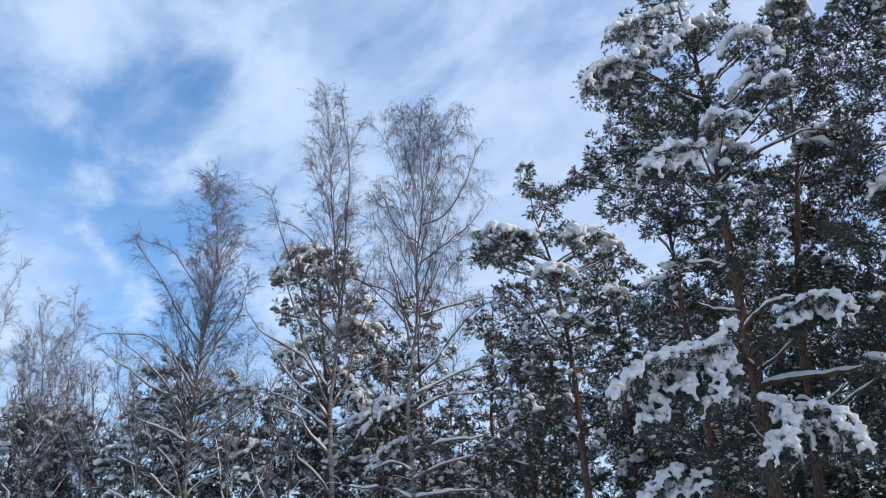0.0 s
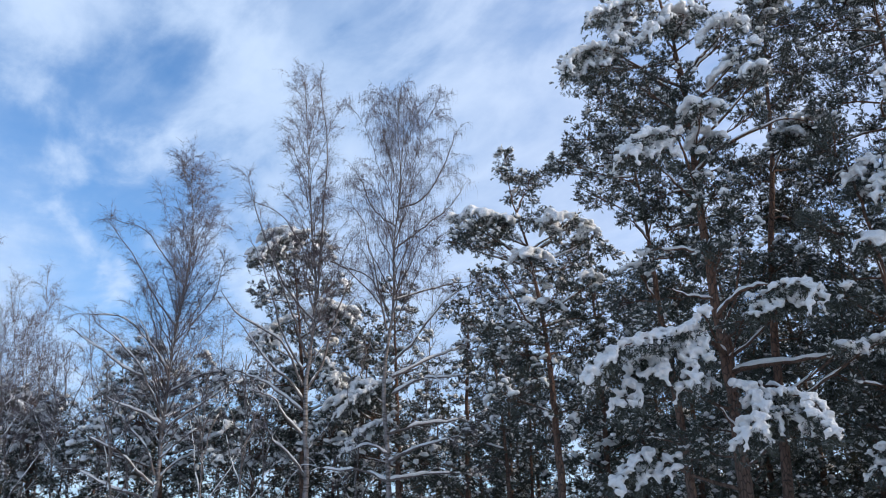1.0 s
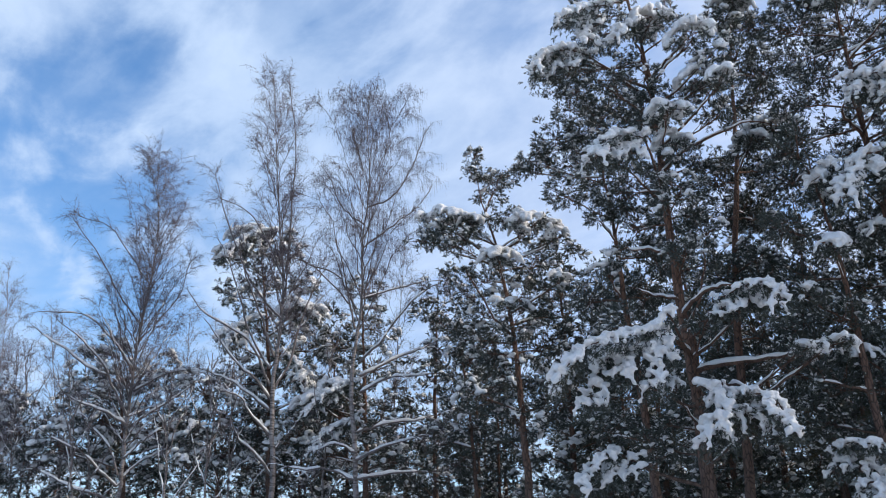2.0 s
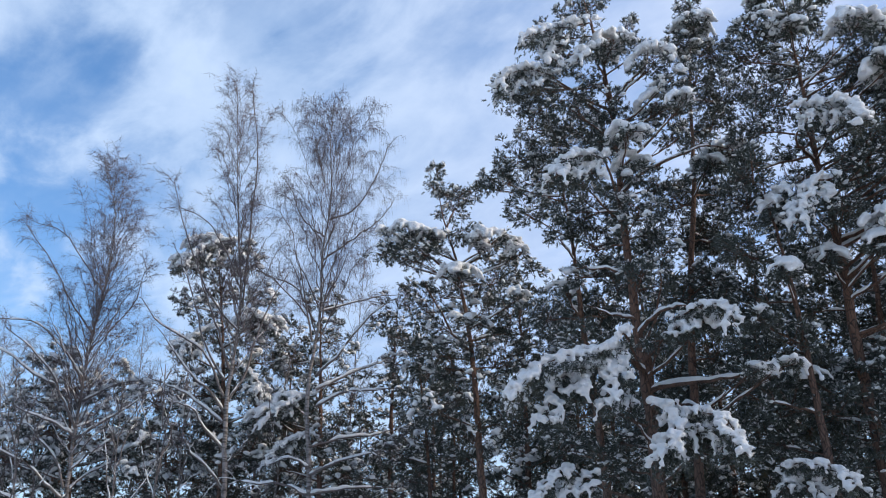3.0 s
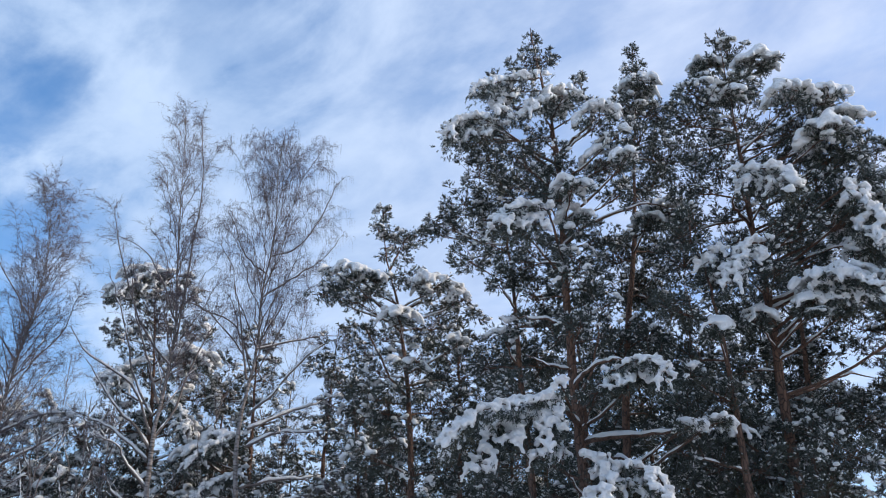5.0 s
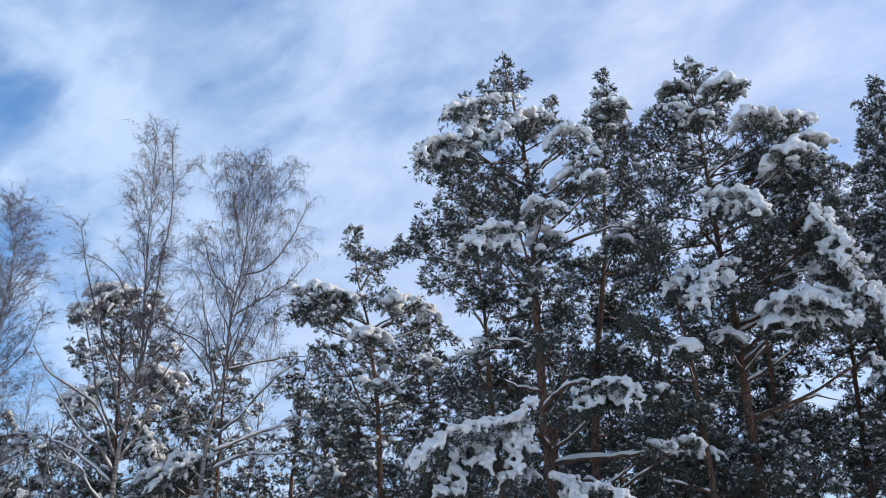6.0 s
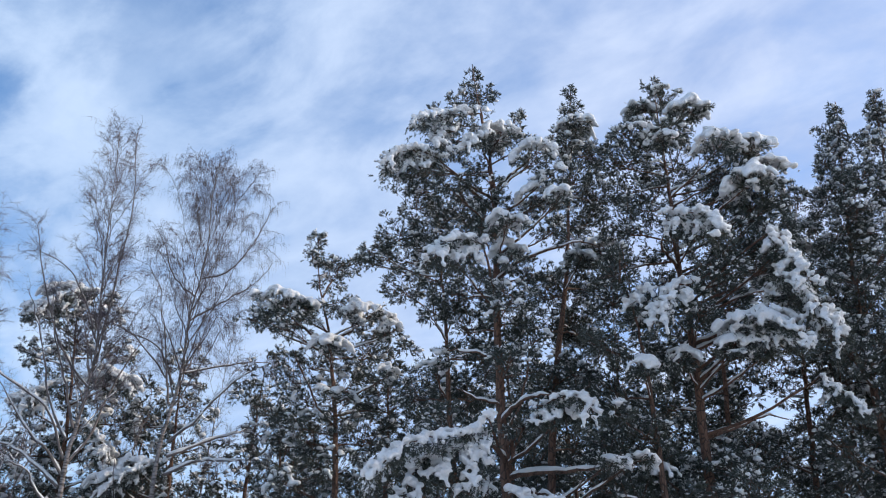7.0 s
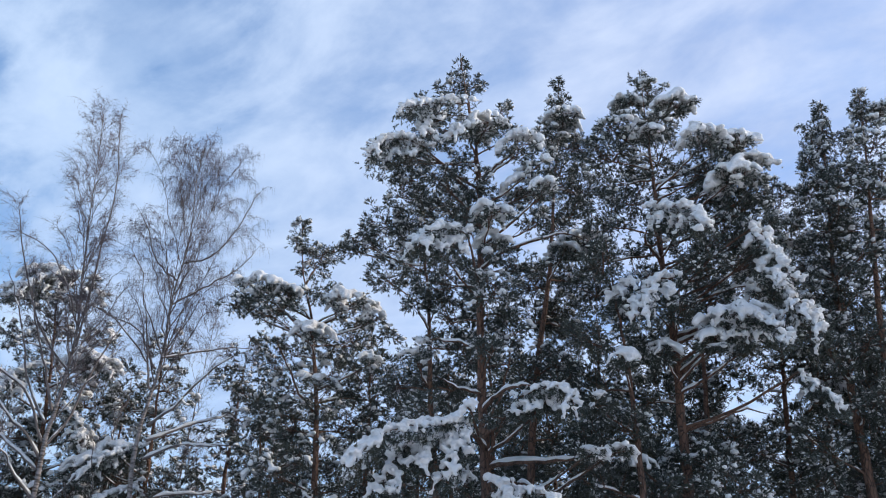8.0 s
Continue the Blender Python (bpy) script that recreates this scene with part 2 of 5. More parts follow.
def curve(points, n, wobble=0.0):
    """A smooth line of n points through the given ones."""
    p = np.asarray(points, float)
    d = np.concatenate([[0], np.cumsum(np.linalg.norm(np.diff(p, axis=0), axis=1))])
    t = np.linspace(0, d[-1], n)
    tang = np.gradient(p, d, axis=0) if len(p) > 2 else np.repeat((p[1:] - p[:1]) / d[-1], 2, 0)
    i = np.clip(np.searchsorted(d, t, side="right") - 1, 0, len(p) - 2)
    h = (d[i + 1] - d[i])[:, None]
    s = ((t - d[i]) / (d[i + 1] - d[i]))[:, None]
    q = (2 * s**3 - 3 * s**2 + 1) * p[i] + (s**3 - 2 * s**2 + s) * h * tang[i] + (3 * s**2 - 2 * s**3) * p[i + 1] + (s**3 - s**2) * h * tang[i + 1]
    if wobble:
        k = RNG.normal(0, wobble, q.shape)
        k[0] = 0
        q = q + k
    return q


# ---- pines ----
def tuft_template(count, width):
    """A shoot: needles set along a short stem, leaning towards its tip."""
    v = []
    for i in range(count):
        base = np.array([0, 0, 0.085 * (i + RNG.random()) / count])
        tilt, turn = RNG.uniform(0.35, 1.15), RNG.uniform(0, 2 * math.pi)
        way = np.array([math.sin(tilt) * math.cos(turn), math.sin(tilt) * math.sin(turn), math.cos(tilt)])
        side = unit(np.cross(way, RNG.normal(size=3))) * width * RNG.uniform(0.8, 1.2)
        tip = base + way * RNG.uniform(0.045, 0.075)
        v += [base + side, base - side, tip]
    return np.array(v)


TUFTS = [tuft_template(10, 0.0076) for _ in range(8)]
TUFTS_FAR = [tuft_template(10, 0.0088) for _ in range(4)]


def add_tufts(shape, places, ways, size, kinds):
    pick = RNG.integers(0, len(kinds), len(places))
    z = unit(ways)
    a = unit(np.cross(z, RNG.normal(size=z.shape)))
    b = np.cross(z, a)
    size = size * RNG.uniform(0.75, 1.3, len(places))
    for k, t in enumerate(kinds):
        m = pick == k
        if m.any():
            w = (t[None, :, :1] * a[m][:, None] + t[None, :, 1:2] * b[m][:, None] + t[None, :, 2:] * z[m][:, None]) * size[m][:, None, None] + places[m][:, None]
            shape.add(w, np.arange(w.shape[0] * w.shape[1]))


class Tree:
    def __init__(self, root, line, radius, bark):
        self.root, self.line, self.radius, self.bark, self.dense = root, line, radius, bark, 1.0

    def at(self, z):
        x, y, h = (np.interp(z, self.line[:, 2], self.line[:, k]) for k in range(3))
        return np.array([x, y, h])

    def thick(self, z):
        return max(0.012, self.radius * (1 - z / self.line[-1, 2]) ** (0.9 if self.bark is PINE_BARK else 1.15))


def trunk_line(points, wobble):
    p = np.array([(u, 0.0, z) for u, z in points])
    q = curve(p, 40)
    k = np.linspace(0, 1, 40)
    q[:, 1] += 0.25 * np.sin(k * RNG.uniform(3, 6) + RNG.uniform(0, 6)) * k
    q[1:, :2] += RNG.normal(0, wobble, (39, 2))
    return q


def pine(label, x, y, turn, points, radius):
    root = tagged(new("pine_tree"), label, "pine tree", "trees at the clearing edge")
    root.matrix_world = pose(x, y, 0, 0, 0, turn)
    line = trunk_line(points, 0.012)
    tree = Tree(root, line, radius, PINE_BARK)
    s = Shape()
    flare = 1 + 0.5 * np.exp(-line[:, 2] / 0.35)
    s.tube(line, [tree.thick(z) * k for z, k in zip(line[:, 2], flare)], 12)
    part("trunk", s, PINE_BARK, root, "reddish scaly pine trunk", smooth=True)
    return tree


def snow_strip(shape, line, radii, share=1.0, fatness=1.0):
    """Snow lying along the top of a limb in long uneven ridges, broken here and there."""
    d = np.concatenate([[0], np.cumsum(np.linalg.norm(np.diff(line, axis=0), axis=1))])
    n = max(4, int(d[-1] / 0.11))
    t = np.linspace(0, d[-1], n)
    p = np.stack([np.interp(t, d, line[:, j]) for j in range(3)], 1)
    r = np.interp(t, d, radii[: len(line)])
    way = unit(np.gradient(p, axis=0))
    level = np.sqrt(np.clip(1 - way[:, 2] ** 2, 0, 1))
    bumps, gaps = np.linspace(0, d[-1], int(d[-1] / 0.25) + 2), np.linspace(0, d[-1], int(d[-1] / 0.4) + 2)
    fat = fatness * (0.8 * r + 0.022) * level * (0.85 + 0.5 * np.interp(t, bumps, RNG.uniform(-0.6, 0.7, len(bumps)))) * RNG.uniform(0.9, 1.1, n)
    keep = (np.interp(t, gaps, RNG.random(len(gaps))) < 0.2 + 0.75 * share) & (level > 0.4)
    i = 0
    while i < n:
        j = i
        while j < n and keep[j]:
            j += 1
        if j - i >= 3:
            f = fat[i:j].copy()
            f[0] *= 0.3
            f[-1] *= 0.3
            shape.tube(p[i:j] + np.stack([0 * f, 0 * f, r[i:j] * 0.7 + f * 0.45], 1), f, 5)
        i = max(j, i + 1)


def pieces(v, f):
    """Splits triangles into their connected bodies."""
    mark = np.arange(len(v))
    while True:
        low = mark[f].min(1)
        new_mark = mark.copy()
        np.minimum.at(new_mark, f.ravel(), np.repeat(low, 3))
        new_mark = new_mark[new_mark]
        if (new_mark == mark).all():
            break
        mark = new_mark
    for m in np.unique(mark):
        own = mark == m
        index = np.cumsum(own) - 1
        yield v[own], index[f[own[f[:, 0]]]]


def bough(tree, u, v, z, wide, high, snow, coarse=1.0, into=None):
    """A limb that carries a pad of needle clumps, wide and high in metres (half sizes), with snow from 0 (bare) to 1 (buried)."""
    c = np.array([u, v, z])
    reach = np.linalg.norm(c[:2] - tree.at(z)[:2])
    za = max(1.5, min(z - 0.35 * reach - 0.15, tree.line[-1, 2] - 0.3))
    a = tree.at(za)
    deep = wide * 0.85
    out = c - a
    r0 = min(0.05, 0.014 + 0.013 * reach, tree.thick(za) * 0.6)
    wood, leaf, dust, lumps = Shape(), Shape(), Shape(), Shape()
    end = c + np.array([out[0], out[1], 0]) * min(0.35, 0.4 * wide / (reach + 0.1)) + [0, 0, -0.1 * high]
    n_line = max(5, int(reach / 0.25) + 4)
    line = curve([a, a + out * 0.5 + [0, 0, -0.06 * reach], c - [0, 0, 0.35 * high], end], n_line, 0.012)
    radii = np.linspace(r0, 0.008, n_line)
    wood.tube(line, radii, 6)
    near = coarse < 2
    if reach > 0.8 and near:
        snow_strip(dust, line[: int(n_line * 0.75)], radii, 0.3 + 0.5 * snow)
    buried = snow >= 0.75
    n = int((3 + 27 * wide * high + 10 * wide) / coarse)
    place, way = [], []
    grow = coarse**0.5
    for _ in range(n):
        phi, h = RNG.uniform(0, 2 * math.pi), RNG.uniform(-0.85, 0.95)
        k = math.sqrt(max(0.0, 1 - h * h)) * RNG.uniform(0.55, 1.1)
        if buried:
            h = h * 0.8 - 0.15
        tip = c + np.array([math.cos(phi) * k * wide, math.sin(phi) * k * deep, h * high * RNG.uniform(0.8, 1.1)])
        start = line[RNG.integers(n_line // 2, n_line)]
        length = np.linalg.norm(tip - start)
        ahead = (tip - start) / (length + 1e-6)
        if near:
            tw = curve([start, (start + tip) / 2 + [0, 0, (0.12 * snow - 0.06) * length], tip], 3)
            wood.tube(tw, [0.011, 0.008, 0.004], 3)
        # one clump of shoots round the end of a branchlet
        core = RNG.uniform(0.09, 0.19) * grow * min(1.0, 0.35 + wide)
        m = int(RNG.uniform(16, 27) / grow * min(1.0, 0.4 + wide))
        d = unit(RNG.normal(0, 1, (m, 3)) * [1, 1, 0.7] + ahead * 0.8 + [0, 0, 0.3 - 0.6 * snow])
        p = tip + d * core * RNG.uniform(0.0, 1.0, (m, 1))
        place.append(p)
        way.append(d + RNG.normal(0, 0.22, (m, 3)))
        # its cap, draped over the shoots
        if RNG.random() < (0.35 if buried else 0.1 + 0.75 * snow):
            q = 2 + int(RNG.uniform(1, 3) + 3.5 * snow)
            o = RNG.normal(0, 0.62, (q, 3)) * [1, 1, 0.3] * core + ahead * [1, 1, 0.3] * core * 0.5
            o[:, 2] += core * 0.75 + 0.03 - 0.55 * (o[:, 0] ** 2 + o[:, 1] ** 2) / core
            r = (0.024 + 0.50 * core * (0.25 + 0.75 * snow)) * RNG.uniform(0.55, 1.15, q)
            if snow >= 0.45 and near:
                lumps.balls(tip + o, r * 1.22, 0.66, low=False, rough=0.06)
            else:
                dust.dollops(tip + o, o * [1, 1, 0] + ahead * 0.05 + [0, 0, -0.03], r * RNG.uniform(1.0, 1.6, q), r * 0.85, small=not near)
        # dabs along single shoots
        held = RNG.random(m) < 0.06 + 0.4 * min(snow, 0.5)
        if near and held.any():
            dust.dollops(p[held] + d[held] * 0.06 + [0, 0, 0.035], d[held], RNG.uniform(0.03, 0.075, held.sum()), RNG.uniform(0.014, 0.03, held.sum()))
    place, way = np.concatenate(place), np.concatenate(way)
    if buried:
        keep = (place[:, 2] < c[2] - 0.05 * high) | (RNG.random(len(place)) < 0.12)
        place, way = place[keep], way[keep]
    add_tufts(leaf, place, way, 1.05 * coarse**0.7, TUFTS if near else TUFTS_FAR)
    if near:
        # the deeper, older shoots that close the pad
        m = int(n * 4 * tree.dense)
        d = unit(RNG.normal(0, 1, (m, 3)))
        p = c + d * RNG.uniform(0.2, 0.95, (m, 1)) * [wide, deep, high * (0.6 if buried else 0.9)] + [0, 0.3 * deep, -0.3 * high if buried else -0.05]
        add_tufts(leaf, p, d + RNG.normal(0, 0.5, (m, 3)), 1.2, TUFTS_FAR)
    # a thick soft pad on top, hanging over its edge in tongues
    if buried and near:
        for _ in range(int(14 + wide * deep * 95)):
            phi, k = RNG.uniform(0, 2 * math.pi), RNG.random() ** 0.6 * 0.98
            r = RNG.uniform(0.062, 0.122) * (0.6 + 0.5 * min(wide, 1.0))
            p = c + np.array([math.cos(phi) * k * wide, math.sin(phi) * k * deep, high * (0.15 + 0.7 * (1 - k * k) * RNG.uniform(0.5, 1.0))])
            lumps.balls(p, r, 0.85, low=False, rough=0.05)
            if k > 0.5 and RNG.random() < 0.75:
                o = np.array([math.cos(phi), math.sin(phi), 0])
                for j in range(RNG.integers(1, 5)):
                    p = p + o * r * 0.6 + [0, 0, -r * (0.55 + 0.25 * j)]
                    r *= 0.9
                    lumps.balls(p, r, 0.95, low=False, rough=0.05)
    if into:
        for own, total in zip((wood, leaf, dust), into):
            for v, f in zip(own.v, own.f):
                total.v.append(v), total.f.append(f + total.n)
            total.n += own.n
        return
    limb_ob = part("branch", wood, tree.bark, tree.root, smooth=True)
    part("needles", leaf, NEEDLES, limb_ob, kind="stuff")
    lay_snow(limb_ob, lumps, dust, 0.055)


def lay_snow(limb_ob, lumps, dust, voxel):
    """Runs the lumps together into soft clumps; crumbs go with the dusting."""
    if lumps.n:
        for body, faces in pieces(*melted(lumps, voxel)):
            if len(body) < 150:
                dust.add(body, faces)
            else:
                clump = Shape()
                clump.add(body, faces)
                part("snow_clump", clump, SNOW, limb_ob, smooth=True)
    if dust.n:
        part("snow_dusting", dust, SNOW, limb_ob, smooth=True, kind="stuff")


def fan(tree, fingers, radius):
    """A snow-buried bough: drooping fingers given as lines of (along, away, up), each set with tongues of snow, needles showing between and under."""
    wood, leaf, lumps, dust = Shape(), Shape(), Shape(), Shape()
    for points in fingers:
        length = sum(math.dist(p, q) for p, q in zip(points, points[1:]))
        n = max(5, int(length / 0.06))
        line = curve(points, n, 0.012)
        wood.tube(line - [0, 0, 0.35 * radius], np.linspace(0.02, 0.006, n), 5)
        way = unit(np.gradient(line, axis=0))
        # heaps on the shoots to both sides, each drooping over its outer edge, with gaps between
        size = radius / 0.19
        count = int(length / (0.115 * size)) + 3
        for i in range(count):
            j = min(n - 1, int((i + RNG.random()) / count * n))
            flat = np.cross(way[j], [0, 0, 1.0])
            flat = flat / (np.linalg.norm(flat) + 1e-6) * (1 if i % 2 else -1)
            off = RNG.uniform(0.0, 1.35) ** 1.3 * radius
            o = unit(way[j] * RNG.uniform(0.3, 1.0) + flat * RNG.uniform(0.2, 1.0) + [0, 0, -0.2])
            c = line[j] + flat * off + [0, 0, 0.15 * radius - 0.35 * off]
            m = RNG.integers(6, 11)
            lumps.balls(c + RNG.normal(0, 0.06 * size, (m, 3)) * [1, 1, 0.5], RNG.uniform(0.036, 0.07, m) * size, 0.82, low=False, rough=0.08)
            p, r = c.copy(), 0.06 * size
            for k in range(RNG.integers(1, 6)):
                p = p + o * r * 0.8 - [0, 0, r * (0.25 + 0.2 * k)]
                lumps.balls(p + RNG.normal(0, 0.02, (2, 3)), r * RNG.uniform(0.6, 1.0, 2), 0.85, low=False, rough=0.08)
                r *= 0.93
            m = 9
            q = c + (p - c) * RNG.uniform(-0.3, 1.25, (m, 1)) + RNG.normal(0, 0.35, (m, 3)) * [1, 1, 0.3] * radius - [0, -0.4 * radius, 0.6 * radius]
            add_tufts(leaf, q, o * 0.7 + RNG.normal(0, 0.4, (m, 3)) - [0, 0, 0.3], 1.1, TUFTS)
            wood.tube([line[j] - [0, 0, 0.3 * radius], c - [0, 0, 0.4 * radius]], [0.009, 0.004], 3)
        m = n * 3
        p = line[RNG.integers(0, n, m)] + RNG.uniform(-1.3, 1.3, (m, 3)) * [1, 1, 0] * radius + [0, 0.6 * radius, 0]
        p[:, 2] -= radius * (0.9 + RNG.uniform(0, 1.4, m))
        add_tufts(leaf, p, RNG.normal(0, 0.5, (m, 3)) + [0, 0, -0.35] + unit(line[-1] - line[0]) * 0.6, 1.1, TUFTS)
    tip = np.array(fingers[0][0]) - [0, 0, 0.4 * radius]
    reach = np.linalg.norm(tip[:2] - tree.at(tip[2])[:2])
    foot = tree.at(max(1.5, tip[2] - 0.3 * reach))
    wood.tube(curve([foot, (foot + tip) / 2 - [0, 0, 0.05 * reach], tip], 8, 0.01), np.linspace(0.045, 0.02, 8), 6)
    limb_ob = part("branch", wood, tree.bark, tree.root, smooth=True)
    part("needles", leaf, NEEDLES, limb_ob, kind="stuff")
    lay_snow(limb_ob, lumps, dust, 0.03)


# ---- birches ----
def twigs_on(wood, fine, white, line, radii, density, droop, length, snowy, stout=1.0):
    """Side branches and thin twigs along a limb, leaning with it and hanging at the ends."""
    total = np.linalg.norm(np.diff(line, axis=0), axis=1).sum()
    t = unit(np.gradient(line, axis=0))
    for _ in range(int(total * density)):
        i = RNG.integers(max(1, len(line) // 6), len(line))
        s0 = line[i] if i == len(line) - 1 else line[i] + (line[i + 1] - line[i]) * RNG.random()
        d = unit(t[i] + unit(np.cross(t[i], RNG.normal(size=3))) * RNG.uniform(0.5, 1.1) + [0, 0, 0.1])
        ln = length * RNG.uniform(0.5, 1.4)
        side = curve([s0, s0 + d * ln * 0.5 + [0, 0, 0.04 * ln], s0 + d * ln + [0, 0, -0.25 * ln * droop]], 5, 0.018)
        wood.tube(side, np.linspace(min(0.006, radii[i] * 0.7), 0.0028, 5) * stout, 3)
        if snowy and s0[2] < 9.5 and RNG.random() < 0.7:
            snow_strip(white, side[:4], np.full(5, 0.006), 0.8, 0.6)
        st = unit(np.gradient(side, axis=0))
        for _ in range(int(20 * ln) + 3):
            j = RNG.integers(1, 5)
            dd = unit(st[j] * 0.7 + RNG.normal(0, 0.55, 3) + [0, 0, 0.08])
            l2 = RNG.uniform(0.12, 0.36) * (1 + 0.6 * droop)
            if droop < 0.6:
                tip = side[j] + dd * l2 + [0, 0, -l2 * 0.4 * droop]
                fine.spike([side[j], tip], [0.0040 * stout])
                continue
            tw = np.array([side[j], side[j] + dd * l2 * 0.5 + [0, 0, -l2 * 0.15 * droop], side[j] + dd * l2 * (1 - 0.45 * droop) + [0, 0, -l2 * (0.95 * droop + 0.03)]])
            fine.spike(tw + RNG.normal(0, 0.010, tw.shape), [0.0028 * stout, 0.0026 * stout])


def limb(tree, points, radius):
    """A placed limb through points given from the trunk's foot: along, away, up."""
    if tree.bark is not PINE_BARK and radius <= 0.06:
        radius *= 0.78 if points[0][2] < 9.6 else 0.6
    line = curve(points, 14, 0.018)
    radii = np.linspace(radius, radius * 0.25 if tree.bark is PINE_BARK else 0.012, 14)
    wood, fine, white = Shape(), Shape(), Shape()
    wood.tube(line, radii, 7)
    if tree.bark is PINE_BARK or points[0][2] < 10.0:
        snow_strip(white, line[:12], radii, 0.95, 1.0 if tree.bark is PINE_BARK else 1.2)
    elif points[0][2] < 13.0:
        snow_strip(white, line[:8], radii, 0.7, 0.7)
    if tree.bark is not PINE_BARK:
        low = points[0][2] < 9.5
        twigs_on(wood, fine, white, line[4 if low else 0:], radii[4 if low else 0:], 4.5 if low else 7.5, tree.droop, 0.6, True)
    ob = part("branch", wood, PINE_BARK if tree.bark is PINE_BARK else BRANCH_BARK, tree.root, smooth=True)
    if fine.n:
        part("spray", fine, TWIG, ob, kind="stuff")
    if white.n:
        part("snow_dusting", white, SNOW, ob, smooth=True, kind="stuff")


def birch(label, x, y, turn, points, radius, zlow, spread, limbs_n, droop=0.5, full=0.0, stout=1.0, laden=False):
    root = tagged(new("birch_tree"), label, "birch tree", "bare birches")
    root.matrix_world = pose(x, y, 0, 0, 0, turn)
    line = trunk_line(points, 0.015)
    tree = Tree(root, line, radius, BIRCH_BARK)
    tree.droop = droop
    s = Shape()
    s.tube(line, [tree.thick(z) for z in line[:, 2]], 10)
    part("trunk", s, BIRCH_BARK, root, "pale birch trunk with dark marks", smooth=True)
    top = line[-1, 2]
    for i in range(limbs_n):
        k = (i + RNG.random()) / limbs_n
        z = zlow + (top - zlow) * k * 0.97
        ln = spread * (0.12 + 0.88 * (1 - k) ** 0.8 * (1 - full) + full * 1.1 * math.sin(math.pi * min(1, 0.3 + 0.6 * k))) * RNG.uniform(0.65, 1.1)
        phi = i * 2.4 + RNG.uniform(-0.5, 0.5)
        rise = RNG.uniform(1.1, 1.9) + 0.9 * k
        ln = min(ln, 0.85 * max(0.0, top - 0.3 - z) / rise + 0.2)
        a = tree.at(z)
        o = np.array([math.cos(phi), math.sin(phi), 0])
        b = a + o * ln * 0.38 + [0, 0, ln * 0.42 * rise]
        c = a + o * ln * 0.74 + [0, 0, ln * 0.84 * rise]
        e = a + o * ln * 0.98 + [0, 0, ln * (1.12 * rise - 0.35 * droop)]
        lim = curve([a, b, c, e], 10, 0.035)
        r0 = min(0.032 if laden else 0.026, max(tree.thick(z) * 0.55, 0.026 if laden else 0.0))
        radii = np.linspace(r0, 0.006, 10)
        wood, fine, white = Shape(), Shape(), Shape()
        wood.tube(lim, radii, 5)
        twigs_on(wood, fine, white, lim, radii, 1.8 if laden else 8.5, droop, 0.5 if laden else 0.55, z < 9.5, stout)
        ob = part("branch", wood, BRANCH_BARK, root, smooth=True)
        part("spray", fine, TWIG, ob, kind="stuff")
        if z < 9.5:
            snow_strip(white, lim[:9], radii, 0.85, 1.05)
            if white.n:
                part("snow_dusting", white, SNOW, ob, smooth=True, kind="stuff")
    return tree


# ---- ground ----
def build_ground():
    n = 140
    g = np.sign(np.linspace(-1, 1, n)) * np.abs(np.linspace(-1, 1, n)) ** 3 * 2500
    x, y = np.meshgrid(g, g, indexing="ij")
    near = np.exp(-(x**2 + y**2) / 3000)
    z = near * (0.10 * np.sin(x * 0.31 + 1) * np.cos(y * 0.27) + 0.06 * np.sin(x * 0.9 + y * 0.7)) - 0.12
    i, j = np.meshgrid(np.arange(n - 1), np.arange(n - 1), indexing="ij")
    i, j = i.ravel(), j.ravel()
    q = np.stack([i * n + j, (i + 1) * n + j, (i + 1) * n + j + 1, i * n + j + 1], 1)
    s = Shape()
    s.add(np.stack([x, y, z], -1).reshape(-1, 3), np.concatenate([q[:, [0, 1, 2]], q[:, [0, 2, 3]]]))
    tagged(new("ground", s.mesh("ground", GROUND_SNOW, True)), "fresh snow over level forest ground", "snow", kind="structure")


build_ground()

# ---- the trees at the clearing edge ----
hero_pine = pine("tall snow-laden pine with reddish trunk at the clearing edge", 6.83, 17.19, -21.3, [(0.0, 0.0), (-0.02, 4.62), (-0.03, 5.59), (-0.09, 7.56), (-0.15, 10.04), (-0.18, 14.07), (-0.54, 16.61), (-0.73, 18.05)], 0.18)
hero_pine.dense = 1.35
bough(hero_pine, -0.74, 0.00, 17.71, 0.20, 0.28, 0.2)
bough(hero_pine, -0.85, 0.00, 16.96, 0.52, 0.34, 0.5)
bough(hero_pine, -0.43, 0.20, 17.21, 0.36, 0.38, 0.4)
bough(hero_pine, -1.66, 0.29, 16.38, 0.72, 0.26, 0.5)
bough(hero_pine, -1.21, 0.58, 15.93, 0.62, 0.31, 0.6)
bough(hero_pine, 0.01, -0.58, 15.15, 0.61, 0.45, 0.9)
bough(hero_pine, 0.55, 1.06, 16.70, 0.40, 0.35, 0.4)
bough(hero_pine, -2.60, 0.58, 15.14, 0.75, 0.31, 0.4)
bough(hero_pine, -2.00, 1.01, 15.18, 0.62, 0.41, 0.5)
bough(hero_pine, -1.22, -1.13, 13.16, 0.50, 0.36, 0.3)
bough(hero_pine, 0.96, -0.88, 14.26, 0.56, 0.52, 0.9)
bough(hero_pine, 1.02, -0.45, 13.15, 0.58, 0.52, 0.85)
bough(hero_pine, 0.65, 0.36, 13.31, 0.45, 0.38, 0.6)
bough(hero_pine, -1.06, -1.30, 10.93, 0.68, 0.31, 0.25)
bough(hero_pine, 0.16, -0.49, 11.47, 0.45, 0.56, 0.85)
bough(hero_pine, 0.13, -1.20, 11.94, 0.52, 0.26, 0.8)
